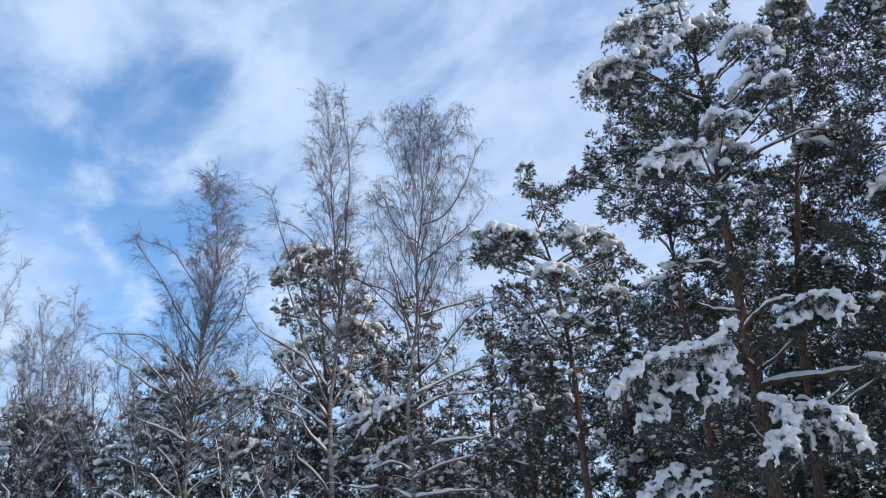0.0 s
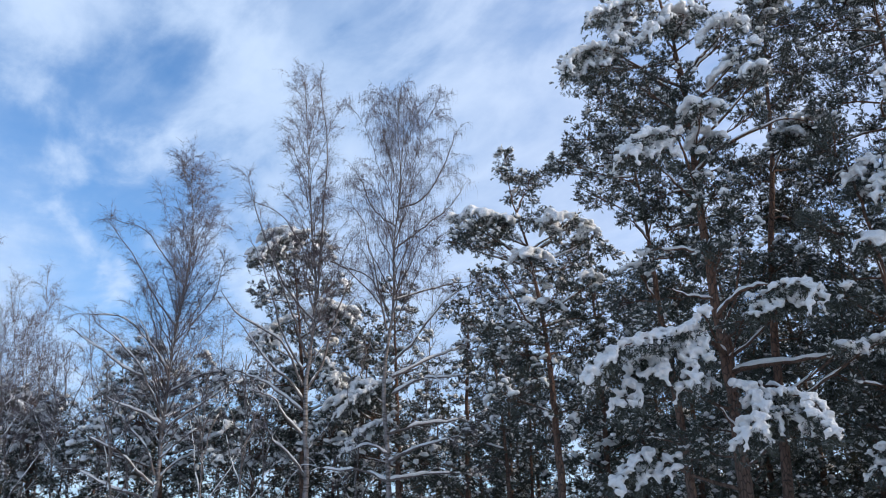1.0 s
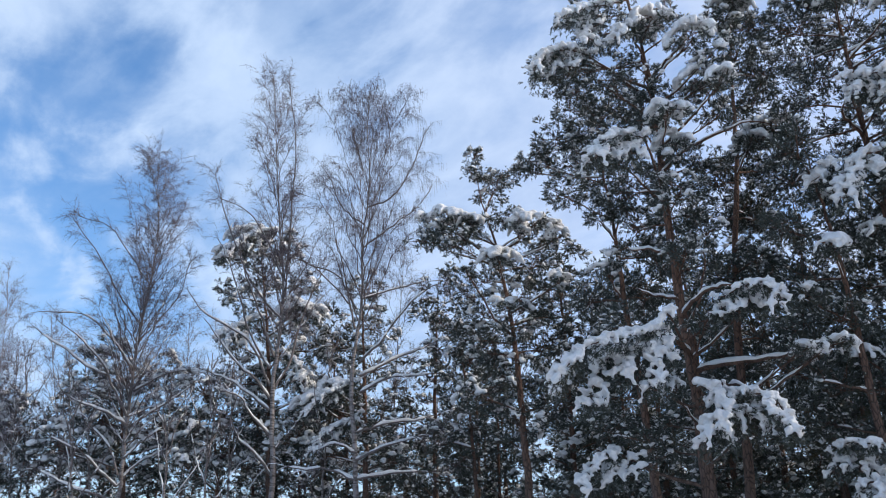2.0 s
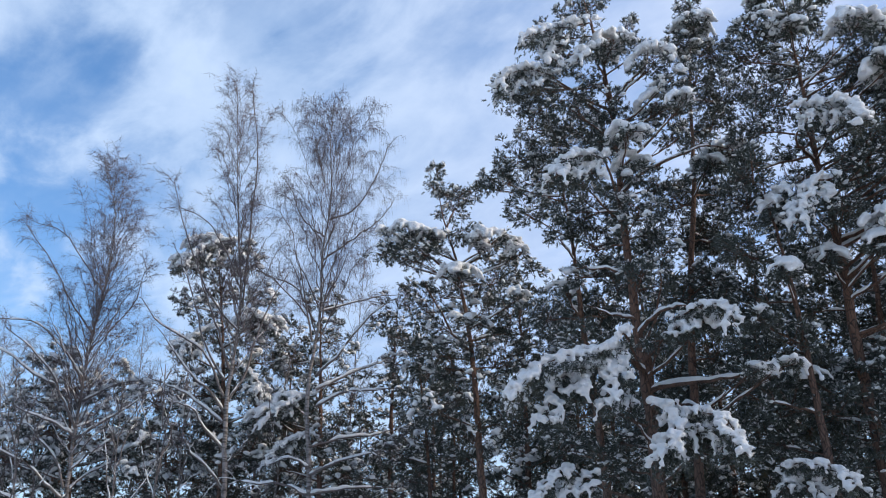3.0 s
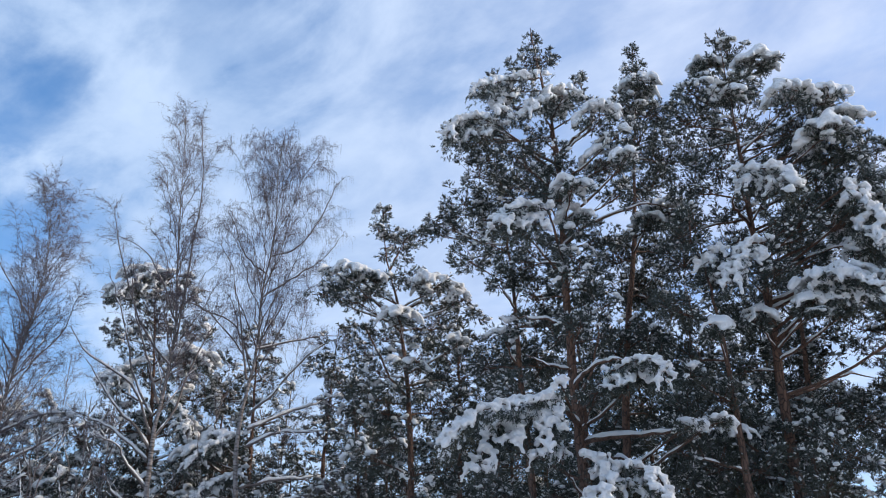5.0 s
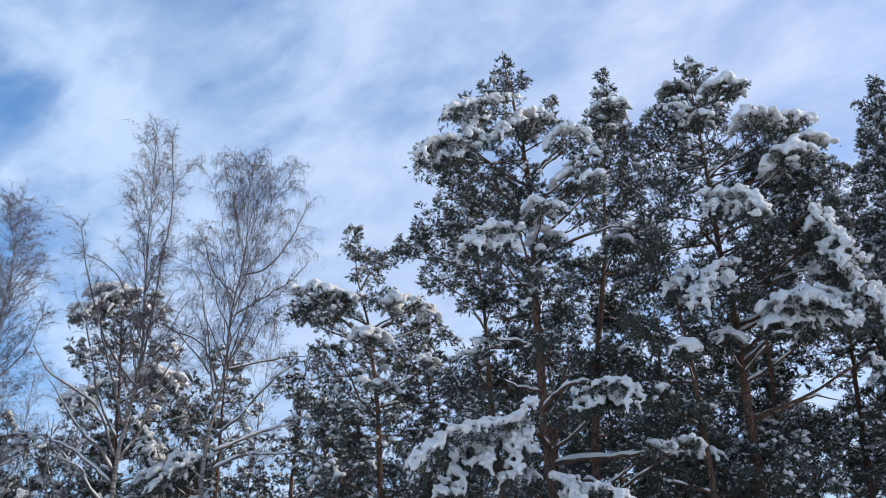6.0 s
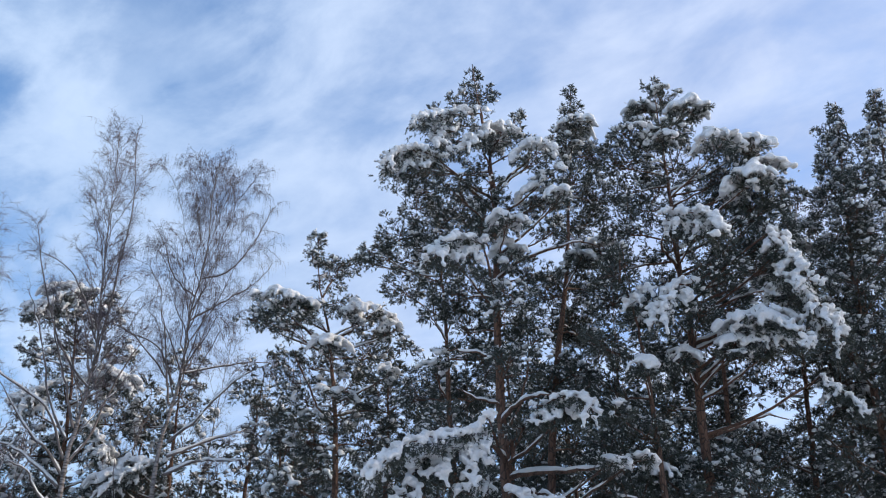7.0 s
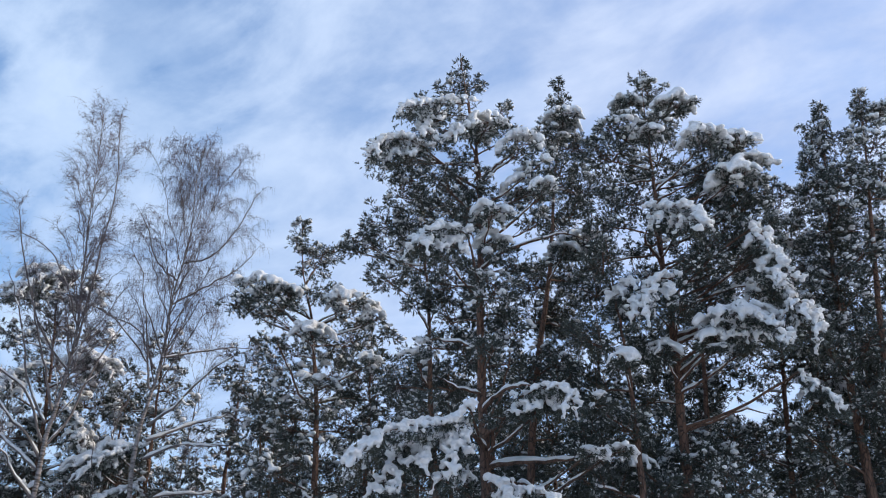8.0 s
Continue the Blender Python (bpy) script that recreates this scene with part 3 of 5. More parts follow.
bough(hero_pine, -0.50, -0.07, 12.98, 0.60, 0.39, 0.25)
bough(hero_pine, -0.99, 0.60, 11.02, 0.81, 0.59, 0.25)
bough(hero_pine, 0.15, -0.61, 10.19, 0.68, 0.54, 0.5)
bough(hero_pine, 0.86, 0.80, 11.56, 0.59, 0.44, 0.3)
bough(hero_pine, 0.63, 0.11, 9.43, 0.58, 0.58, 0.45)
bough(hero_pine, -0.96, 0.80, 10.14, 0.58, 0.74, 0.25)
bough(hero_pine, -0.52, 1.20, 9.18, 0.41, 0.58, 0.2)
bough(hero_pine, 0.11, -0.60, 8.59, 0.46, 0.34, 0.4)
bough(hero_pine, -1.46, -1.40, 5.98, 0.84, 0.50, 0.2)
bough(hero_pine, 1.05, -1.40, 4.70, 0.68, 0.43, 0.25)
bough(hero_pine, 1.29, -1.20, 7.12, 0.49, 0.23, 0.3)
bough(hero_pine, 0.31, -1.20, 6.75, 0.32, 0.20, 0.6)
bough(hero_pine, 2.22, -1.20, 6.04, 0.33, 0.12, 0.8)
bough(hero_pine, 2.79, -1.20, 6.11, 0.30, 0.12, 0.8)
bough(hero_pine, -0.46, -1.20, 5.40, 0.26, 0.30, 0.9)
bough(hero_pine, -0.57, 0.50, 5.08, 0.51, 0.47, 0.4)
bough(hero_pine, 1.47, -1.40, 12.59, 0.36, 0.37, 1.0)
bough(hero_pine, 1.25, -0.80, 13.58, 0.38, 0.24, 0.7)
bough(hero_pine, -0.71, -0.50, 14.24, 0.33, 0.47, 0.3)
bough(hero_pine, -0.24, -0.60, 13.28, 0.59, 0.22, 0.35)
bough(hero_pine, 0.78, -0.40, 15.06, 0.21, 0.22, 0.5)
bough(hero_pine, 1.25, -0.40, 12.19, 0.43, 0.36, 0.4)
bough(hero_pine, -0.50, -0.80, 12.04, 0.42, 0.24, 0.6)
bough(hero_pine, -0.66, 1.00, 4.64, 0.78, 0.49, 0.35, 1.5)
bough(hero_pine, -0.61, 1.10, 6.01, 0.61, 0.52, 0.35, 1.5)
bough(hero_pine, -1.45, 0.44, 7.37, 0.65, 0.42, 0.25, 1.5)
bough(hero_pine, 0.33, 0.49, 8.74, 0.74, 0.40, 0.25, 1.5)
bough(hero_pine, 0.37, 0.38, 10.10, 0.71, 0.59, 0.35, 1.5)
bough(hero_pine, -0.21, 1.06, 11.46, 0.64, 0.54, 0.1, 1.5)
bough(hero_pine, -0.98, 0.52, 12.83, 0.81, 0.55, 0.35, 1.5)
limb(hero_pine, [(0.06, 0.0, 6.0), (0.74, -0.4, 6.02), (1.55, -0.8, 5.96), (2.79, -1.2, 6.11)], 0.06)
limb(hero_pine, [(-0.1, 0.0, 7.29), (0.23, -0.53, 7.51), (0.73, -1.07, 7.57), (1.29, -1.6, 7.3)], 0.055)
limb(hero_pine, [(-0.02, 0.0, 6.42), (-0.33, -0.55, 6.58), (-0.79, -1.1, 6.72), (-1.73, -1.65, 6.47), (-2.49, -2.2, 5.81)], 0.06)
limb(hero_pine, [(-0.0, 0.0, 5.59), (0.34, -0.67, 5.54), (0.89, -1.33, 5.31), (1.45, -2.0, 4.7)], 0.06)
limb(hero_pine, [(-0.13, 0.0, 12.99), (-0.61, -0.3, 13.38), (-1.02, -0.6, 13.75), (-2.1, -0.9, 14.29)], 0.05)
limb(hero_pine, [(-0.17, 0.0, 13.7), (0.38, -0.45, 13.97), (0.9, -0.9, 14.13)], 0.05)
limb(hero_pine, [(-0.2, 0.0, 13.67), (-0.28, -0.1, 14.38), (-0.39, -0.2, 15.26), (0.02, -0.3, 15.51)], 0.045)
limb(hero_pine, [(-0.17, 0.0, 10.98), (0.36, 0.05, 11.46), (1.09, 0.1, 11.83), (1.97, 0.15, 12.12), (2.52, 0.2, 11.98)], 0.05)
limb(hero_pine, [(-0.06, 0.0, 7.02), (0.23, 0.0, 7.48), (0.48, 0.0, 8.23), (0.63, 0.0, 9.09)], 0.04)
limb(hero_pine, [(-0.19, 0.0, 8.84), (-0.76, 0.3, 9.17), (-1.55, 0.6, 9.34)], 0.04)
limb(hero_pine, [(-0.15, 0.0, 7.7), (-0.66, -0.2, 7.8), (-1.17, -0.4, 8.0)], 0.035)
fan(hero_pine, [[(-0.36, -1.7, 6.96), (-0.69, -1.95, 6.56), (-1.2, -2.2, 6.42), (-1.76, -2.45, 6.25), (-2.3, -2.7, 5.9), (-2.69, -2.95, 5.43)], [(-1.84, -1.7, 6.43), (-1.87, -1.95, 5.79), (-2.03, -2.2, 5.28), (-2.05, -2.45, 4.95)], [(-1.24, -1.7, 6.56), (-1.28, -1.95, 5.95), (-1.41, -2.2, 5.58)], [(-0.7, -1.7, 6.64), (-0.7, -1.95, 5.99), (-0.9, -2.2, 5.25)], [(-2.18, -1.7, 6.3), (-2.51, -1.95, 5.87), (-2.84, -2.2, 5.32)], [(-0.52, -1.7, 6.6), (-0.52, -1.95, 6.01)], [(-1.54, -1.7, 6.51), (-1.68, -1.95, 5.97)], [(-2.45, -1.7, 6.14), (-2.63, -1.95, 5.6)], [(-1.0, -1.7, 6.56), (-1.02, -1.95, 6.1)]], 0.18)
fan(hero_pine, [[(0.12, -1.7, 5.34), (0.47, -1.95, 5.16), (0.33, -2.2, 4.68), (0.0, -2.45, 4.17)], [(0.51, -1.7, 5.16), (0.61, -1.95, 4.61)], [(0.21, -1.7, 4.66), (0.46, -1.95, 4.29)]], 0.21)
fan(hero_pine, [[(0.76, -1.6, 5.25), (1.07, -1.85, 5.1), (1.34, -2.1, 4.91), (1.51, -2.35, 4.52), (1.61, -2.6, 4.13)], [(0.93, -1.6, 5.2), (0.82, -1.85, 4.71)], [(1.14, -1.6, 5.13), (1.04, -1.85, 4.6)], [(1.32, -1.6, 5.02), (1.37, -1.85, 4.49)], [(1.49, -1.6, 4.79), (1.22, -1.85, 4.38)]], 0.16)
fan(hero_pine, [[(0.7, -1.3, 7.24), (1.06, -1.55, 7.34), (1.46, -1.8, 7.34), (1.73, -2.05, 7.16), (1.78, -2.3, 6.68)], [(0.82, -1.3, 7.23), (0.62, -1.55, 6.81)], [(1.07, -1.3, 7.4), (0.93, -1.55, 6.92)], [(1.32, -1.3, 7.44), (1.27, -1.55, 7.03)], [(1.61, -1.3, 7.45), (1.51, -1.55, 6.93)]], 0.14)
fan(hero_pine, [[(-0.43, -1.6, 11.22), (-1.01, -1.85, 11.23), (-1.43, -2.1, 10.93), (-1.51, -2.35, 10.44)], [(-1.02, -1.6, 11.36), (-1.09, -1.85, 10.74)], [(-0.76, -1.6, 11.28), (-0.73, -1.85, 10.71)], [(-1.3, -1.6, 11.29), (-1.33, -1.85, 10.76)]], 0.20)
fan(hero_pine, [[(-1.55, -1.2, 14.02), (-2.03, -1.45, 14.13), (-2.66, -1.7, 13.88), (-2.89, -1.95, 13.34)], [(-2.36, -1.2, 14.27), (-2.39, -1.45, 13.64)], [(-2.74, -1.2, 14.17), (-2.77, -1.45, 13.45)], [(-1.92, -1.2, 14.18), (-1.92, -1.45, 13.62)]], 0.19)
fan(hero_pine, [[(-0.47, -1.0, 15.64), (-1.14, -1.25, 15.45), (-1.72, -1.5, 15.21), (-2.25, -1.75, 14.86)], [(-1.54, -1.0, 15.58), (-1.6, -1.25, 14.98)], [(-1.17, -1.0, 15.12), (-1.53, -1.25, 14.7), (-1.37, -1.5, 14.19)], [(-0.73, -1.0, 14.88), (-0.88, -1.25, 14.32)]], 0.19)
fan(hero_pine, [[(-1.75, -1.3, 4.22), (-2.02, -1.55, 4.09), (-2.29, -1.8, 3.79), (-2.45, -2.05, 3.39)], [(-1.41, -1.3, 4.15), (-1.48, -1.55, 3.78)], [(-1.82, -1.3, 4.0), (-1.89, -1.55, 3.58)]], 0.16)
left_companion_pine = pine("slender snowy pine leaning beside the tall pine", 6.50, 19.44, -17.8, [(0.0, 0.0), (-0.14, 5.22), (-0.36, 8.41), (-0.54, 11.55), (-0.77, 13.39), (-0.93, 15.11)], 0.14)
left_companion_pine.dense = 1.35
bough(left_companion_pine, -1.34, 0.18, 14.69, 0.85, 0.50, 0.3)
bough(left_companion_pine, -0.64, -1.17, 13.16, 0.78, 0.56, 0.35)
bough(left_companion_pine, -1.91, -0.68, 13.15, 0.74, 0.54, 0.3)
bough(left_companion_pine, -2.44, -0.53, 12.65, 0.64, 0.24, 0.25)
bough(left_companion_pine, -1.49, 1.00, 13.31, 0.85, 0.50, 0.3)
bough(left_companion_pine, -0.82, 0.64, 12.42, 0.74, 0.59, 0.35)
bough(left_companion_pine, -1.62, -0.82, 11.37, 0.69, 0.40, 0.3)
bough(left_companion_pine, -2.83, 0.71, 13.03, 0.37, 0.18, 0.2)
bough(left_companion_pine, -0.19, -0.87, 10.78, 0.53, 0.47, 0.3)
bough(left_companion_pine, -1.17, 0.28, 15.31, 0.65, 0.40, 0.4)
bough(left_companion_pine, -0.33, -0.30, 14.23, 0.69, 0.45, 0.35)
bough(left_companion_pine, 0.10, -0.40, 14.79, 0.40, 0.31, 0.3)
bough(left_companion_pine, 0.52, -0.60, 13.25, 0.57, 0.43, 0.45)
bough(left_companion_pine, -0.84, -0.60, 12.64, 0.73, 0.43, 0.35)
bough(left_companion_pine, -0.86, -0.90, 10.63, 0.38, 0.32, 0.5)
bough(left_companion_pine, -0.81, -1.20, 9.07, 0.57, 0.24, 0.5)
bough(left_companion_pine, -1.28, 0.80, 9.02, 0.62, 0.66, 0.2)
bough(left_companion_pine, -1.05, 0.89, 5.39, 0.73, 0.46, 0.4)
bough(left_companion_pine, 0.26, 1.00, 9.05, 0.47, 0.74, 0.15)
bough(left_companion_pine, 0.49, 1.05, 4.90, 0.81, 0.50, 0.1, 1.5)
bough(left_companion_pine, -0.48, 0.82, 6.24, 0.77, 0.54, 0.35, 1.5)
bough(left_companion_pine, -0.85, 1.44, 7.58, 0.63, 0.55, 0.35, 1.5)
bough(left_companion_pine, -0.54, 0.70, 8.92, 0.64, 0.42, 0.35, 1.5)
bough(left_companion_pine, 0.36, 1.14, 10.26, 0.76, 0.51, 0.1, 1.5)
narrow_pine = pine("narrow snowy pine with a bent orange trunk", 8.68, 19.67, -24.1, [(0.0, 0.0), (0.23, 5.78), (0.64, 9.91), (0.98, 12.14), (1.33, 15.58), (1.55, 18.13), (1.63, 19.78)], 0.15)
narrow_pine.dense = 2.6
bough(narrow_pine, 1.59, 0.00, 19.40, 0.18, 0.35, 0.2)
bough(narrow_pine, 1.57, 0.00, 18.62, 0.44, 0.42, 0.4)
bough(narrow_pine, 1.62, -1.11, 17.20, 0.58, 0.32, 0.8)
bough(narrow_pine, 1.26, -0.68, 16.99, 0.66, 0.40, 0.7)
bough(narrow_pine, 2.37, 1.16, 17.63, 0.52, 0.35, 0.5)
bough(narrow_pine, 1.91, 0.89, 17.51, 0.73, 0.46, 0.4)
bough(narrow_pine, 1.47, -0.51, 15.67, 0.81, 0.53, 0.4)
bough(narrow_pine, 2.27, 1.11, 15.92, 0.82, 0.68, 0.3)
bough(narrow_pine, 1.60, 0.09, 14.39, 0.68, 0.60, 0.3)
bough(narrow_pine, 1.92, -0.69, 12.99, 0.70, 0.37, 1.0)
bough(narrow_pine, 1.40, -1.12, 12.51, 0.47, 0.33, 0.8)
bough(narrow_pine, 1.93, 1.06, 12.76, 0.78, 0.64, 0.4)
bough(narrow_pine, 0.50, 0.46, 12.23, 0.63, 0.63, 0.4)
bough(narrow_pine, 1.38, 1.12, 11.35, 0.80, 0.66, 0.35)
bough(narrow_pine, 0.57, 0.94, 11.35, 0.66, 0.52, 0.3)
bough(narrow_pine, 1.11, -0.48, 9.52, 0.63, 0.44, 0.45)
bough(narrow_pine, 0.19, -0.33, 9.16, 0.55, 0.48, 0.3)
bough(narrow_pine, 1.25, -0.80, 8.77, 0.59, 0.55, 0.2)
bough(narrow_pine, -0.07, 1.20, 7.41, 0.63, 0.82, 0.15)
bough(narrow_pine, 0.97, 1.20, 8.00, 0.63, 0.66, 0.15)
bough(narrow_pine, 0.37, 0.67, 6.87, 0.61, 0.49, 0.1, 1.5)
bough(narrow_pine, -0.06, 0.73, 8.40, 0.76, 0.42, 0.35, 1.5)
bough(narrow_pine, 0.63, 0.95, 9.93, 0.61, 0.47, 0.25, 1.5)
bough(narrow_pine, 1.07, 0.85, 11.45, 0.78, 0.55, 0.25, 1.5)
bough(narrow_pine, 1.20, 1.28, 12.98, 0.75, 0.42, 0.25, 1.5)
bough(narrow_pine, 1.42, 0.98, 14.51, 0.62, 0.48, 0.1, 1.5)
bough(narrow_pine, 1.62, 0.79, 16.04, 0.83, 0.44, 0.25, 1.5)
broad_pine = pine("broad dense pine loaded with thick snow pads", 11.52, 16.35, -34.8, [(0.0, 0.0), (-0.0, 4.83), (-0.01, 7.25), (0.08, 9.37), (0.0, 11.41), (0.04, 13.09), (0.01, 15.87), (0.01, 18.12)], 0.17)
broad_pine.dense = 2.6
bough(broad_pine, -0.03, 0.00, 17.84, 0.26, 0.28, 0.3)
bough(broad_pine, -0.42, 0.00, 17.07, 0.49, 0.24, 0.9)
bough(broad_pine, 0.21, 0.00, 17.32, 0.49, 0.27, 0.6)
bough(broad_pine, 0.76, 0.00, 16.71, 0.67, 0.27, 0.9)
bough(broad_pine, 0.06, -0.85, 15.66, 0.91, 0.45, 0.4)
bough(broad_pine, -0.82, -1.04, 15.47, 0.67, 0.32, 0.7)
bough(broad_pine, 0.03, -1.00, 15.15, 0.45, 0.25, 0.9)
bough(broad_pine, -1.10, -0.48, 15.00, 0.87, 0.55, 0.3)
bough(broad_pine, 0.18, 0.25, 15.13, 1.00, 0.62, 0.35)
bough(broad_pine, 1.44, -1.30, 14.52, 0.63, 0.39, 0.9)
bough(broad_pine, 1.51, 0.43, 14.50, 0.73, 0.51, 0.5)
bough(broad_pine, 2.08, -1.00, 13.42, 0.64, 0.32, 0.9)
bough(broad_pine, 2.08, -0.46, 13.04, 0.45, 0.24, 0.7)
bough(broad_pine, 0.96, 0.76, 13.85, 1.07, 0.61, 0.35)
bough(broad_pine, -0.58, -0.05, 13.74, 0.85, 0.74, 0.2)
bough(broad_pine, -1.35, -0.44, 12.99, 0.69, 0.72, 0.2)
bough(broad_pine, 0.59, -1.00, 12.22, 0.70, 0.29, 0.3)
bough(broad_pine, 1.73, -0.05, 12.24, 0.91, 0.48, 0.4)
bough(broad_pine, 2.24, 0.49, 11.84, 0.63, 0.66, 0.5)
bough(broad_pine, 0.98, -1.06, 11.07, 0.75, 0.54, 0.3)
bough(broad_pine, -0.55, -1.00, 10.25, 0.68, 0.34, 0.4)
bough(broad_pine, -1.68, 1.14, 12.75, 0.60, 0.73, 0.2)
bough(broad_pine, 2.23, -1.28, 11.14, 0.34, 0.30, 0.8)
bough(broad_pine, 2.47, -0.63, 10.31, 0.44, 0.55, 0.8)
bough(broad_pine, 1.39, -1.30, 9.31, 0.76, 0.35, 1.0)
bough(broad_pine, 1.98, -1.20, 9.42, 0.45, 0.32, 0.9)
bough(broad_pine, 0.91, -1.20, 8.91, 0.41, 0.35, 0.8)
bough(broad_pine, 1.57, -1.00, 8.75, 0.33, 0.24, 0.9)
bough(broad_pine, -0.26, -1.00, 8.82, 0.39, 0.33, 0.8)
bough(broad_pine, 1.14, 0.83, 10.85, 0.72, 0.45, 0.25)
bough(broad_pine, 0.29, -1.16, 9.88, 0.48, 0.50, 0.3)
bough(broad_pine, -1.04, 1.00, 5.83, 0.68, 0.57, 0.3)
bough(broad_pine, 0.05, 0.69, 6.68, 0.80, 0.34, 0.6)
bough(broad_pine, -1.13, -0.97, 6.19, 0.43, 0.21, 0.8)
bough(broad_pine, 0.49, 0.19, 6.32, 0.90, 0.40, 0.5)
bough(broad_pine, 0.90, -1.18, 5.49, 0.82, 0.49, 0.35)
bough(broad_pine, -0.37, 0.90, 5.70, 0.80, 0.56, 0.3)
bough(broad_pine, 0.46, -1.09, 4.85, 0.70, 0.49, 0.3)
bough(broad_pine, -0.13, 0.72, 4.51, 0.76, 0.48, 0.35, 1.5)
bough(broad_pine, -0.78, 1.28, 5.44, 0.72, 0.48, 0.25, 1.5)
bough(broad_pine, -0.56, 1.02, 6.37, 0.74, 0.57, 0.15, 1.5)
bough(broad_pine, 0.31, 1.34, 7.31, 0.81, 0.43, 0.35, 1.5)
bough(broad_pine, -0.68, 0.55, 8.24, 0.71, 0.59, 0.15, 1.5)
bough(broad_pine, -0.26, 0.20, 9.17, 0.73, 0.51, 0.1, 1.5)
bough(broad_pine, -0.64, 1.39, 10.10, 0.79, 0.53, 0.35, 1.5)
bough(broad_pine, -0.92, 1.20, 11.04, 0.61, 0.44, 0.25, 1.5)
bough(broad_pine, -0.68, 1.10, 11.97, 0.59, 0.50, 0.15, 1.5)
bough(broad_pine, -0.28, 1.17, 12.90, 0.58, 0.47, 0.25, 1.5)
bough(broad_pine, 1.27, 1.22, 13.84, 0.61, 0.42, 0.1, 1.5)
bough(broad_pine, -1.10, 0.60, 14.77, 0.64, 0.50, 0.25, 1.5)
limb(broad_pine, [(-0.02, 0.0, 11.57), (-0.18, -0.53, 11.74), (-0.35, -1.07, 11.82), (0.03, -1.6, 12.09)], 0.05)
limb(broad_pine, [(0.06, 0.0, 10.28), (0.71, 0.2, 10.49), (1.55, 0.4, 10.89), (2.34, 0.6, 11.0)], 0.05)
limb(broad_pine, [(0.1, 0.0, 9.51), (0.7, -0.4, 9.55), (1.43, -0.8, 9.55), (2.2, -1.2, 9.38)], 0.05)
limb(broad_pine, [(-0.03, 0.0, 7.12), (0.79, 0.3, 7.38), (1.46, 0.6, 7.74), (2.03, 0.9, 7.69)], 0.05)
fan(broad_pine, [[(0.21, -1.5, 10.52), (-0.19, -1.75, 10.39), (-0.45, -2.0, 9.95), (-0.76, -2.25, 9.23)], [(-0.06, -1.5, 10.52), (-0.18, -1.75, 9.89)], [(-0.42, -1.5, 10.26), (-0.53, -1.75, 9.63)], [(-0.9, -1.5, 10.47), (-1.1, -1.75, 10.1)]], 0.21)
fan(broad_pine, [[(2.31, -1.2, 11.86), (2.63, -1.45, 10.97), (2.81, -1.7, 10.07)], [(2.32, -1.2, 10.68), (2.74, -1.45, 9.91), (3.03, -1.7, 9.27), (3.19, -1.95, 8.51)], [(2.66, -1.2, 10.04), (2.8, -1.45, 9.36)], [(2.91, -1.2, 9.71), (2.94, -1.45, 8.97)], [(2.52, -1.2, 11.11), (2.29, -1.45, 10.56)]], 0.19)
bough(broad_pine, 2.29, -0.40, 14.91, 0.53, 0.32, 0.8)
bough(broad_pine, 2.54, -0.40, 14.12, 0.52, 0.32, 0.85)
bough(broad_pine, 2.00, -0.40, 13.85, 0.61, 0.48, 0.3)
bough(broad_pine, 2.55, -0.40, 13.22, 0.53, 0.37, 0.6)
bough(broad_pine, 1.99, -0.40, 12.79, 0.65, 0.47, 0.3)
bough(broad_pine, 2.59, -0.40, 12.19, 0.49, 0.40, 0.5)
bough(broad_pine, 1.45, -0.40, 14.13, 0.68, 0.55, 0.25)
bough(broad_pine, 1.46, -0.40, 12.01, 0.64, 0.52, 0.2)
bough(broad_pine, 2.33, -0.40, 11.40, 0.51, 0.45, 0.3)
fan(broad_pine, [[(0.99, -1.2, 9.26), (1.54, -1.45, 9.32), (2.01, -1.7, 9.22), (2.3, -1.95, 8.89), (2.44, -2.2, 8.32)], [(1.36, -1.2, 9.36), (1.2, -1.45, 8.82)], [(1.72, -1.2, 9.44), (1.59, -1.45, 8.89)], [(2.05, -1.2, 9.4), (2.04, -1.45, 8.82)], [(2.36, -1.2, 9.2), (2.23, -1.45, 8.69)]], 0.15)
fan(broad_pine, [[(2.7, -1.0, 8.07), (3.02, -1.25, 7.58), (3.35, -1.5, 6.99)], [(2.94, -1.0, 7.79), (2.78, -1.25, 7.52)], [(3.22, -1.0, 7.44), (3.2, -1.25, 7.11)]], 0.11)
fan(broad_pine, [[(-0.13, -1.7, 12.38), (0.42, -1.95, 12.25), (1.04, -2.2, 11.75), (1.13, -2.45, 11.25)], [(0.15, -1.7, 12.37), (-0.02, -1.95, 11.89)], [(0.55, -1.7, 12.31), (0.48, -1.95, 11.78)], [(0.87, -1.7, 12.13), (0.86, -1.95, 11.63)]], 0.21)
dark_pine = pine("dark dense pine with a thin leaning trunk", 10.04, 15.89, -31.9, [(0.0, 0.0), (-0.03, 4.68), (-0.08, 7.41), (-0.17, 9.22), (-0.29, 10.58), (-0.42, 12.12)], 0.13)
dark_pine.dense = 2.6
bough(dark_pine, -0.55, -0.77, 10.86, 0.54, 0.57, 0.2)
bough(dark_pine, -0.79, 1.09, 11.02, 0.64, 0.71, 0.15)
bough(dark_pine, -0.93, -0.73, 9.03, 0.57, 0.68, 0.12)
bough(dark_pine, -0.07, 0.61, 10.21, 0.42, 0.59, 0.5)
bough(dark_pine, -0.18, -1.00, 8.21, 0.35, 0.31, 0.95)
bough(dark_pine, -1.00, 1.03, 8.40, 0.61, 0.73, 0.15)
bough(dark_pine, -1.27, 1.06, 7.29, 0.54, 0.66, 0.2)
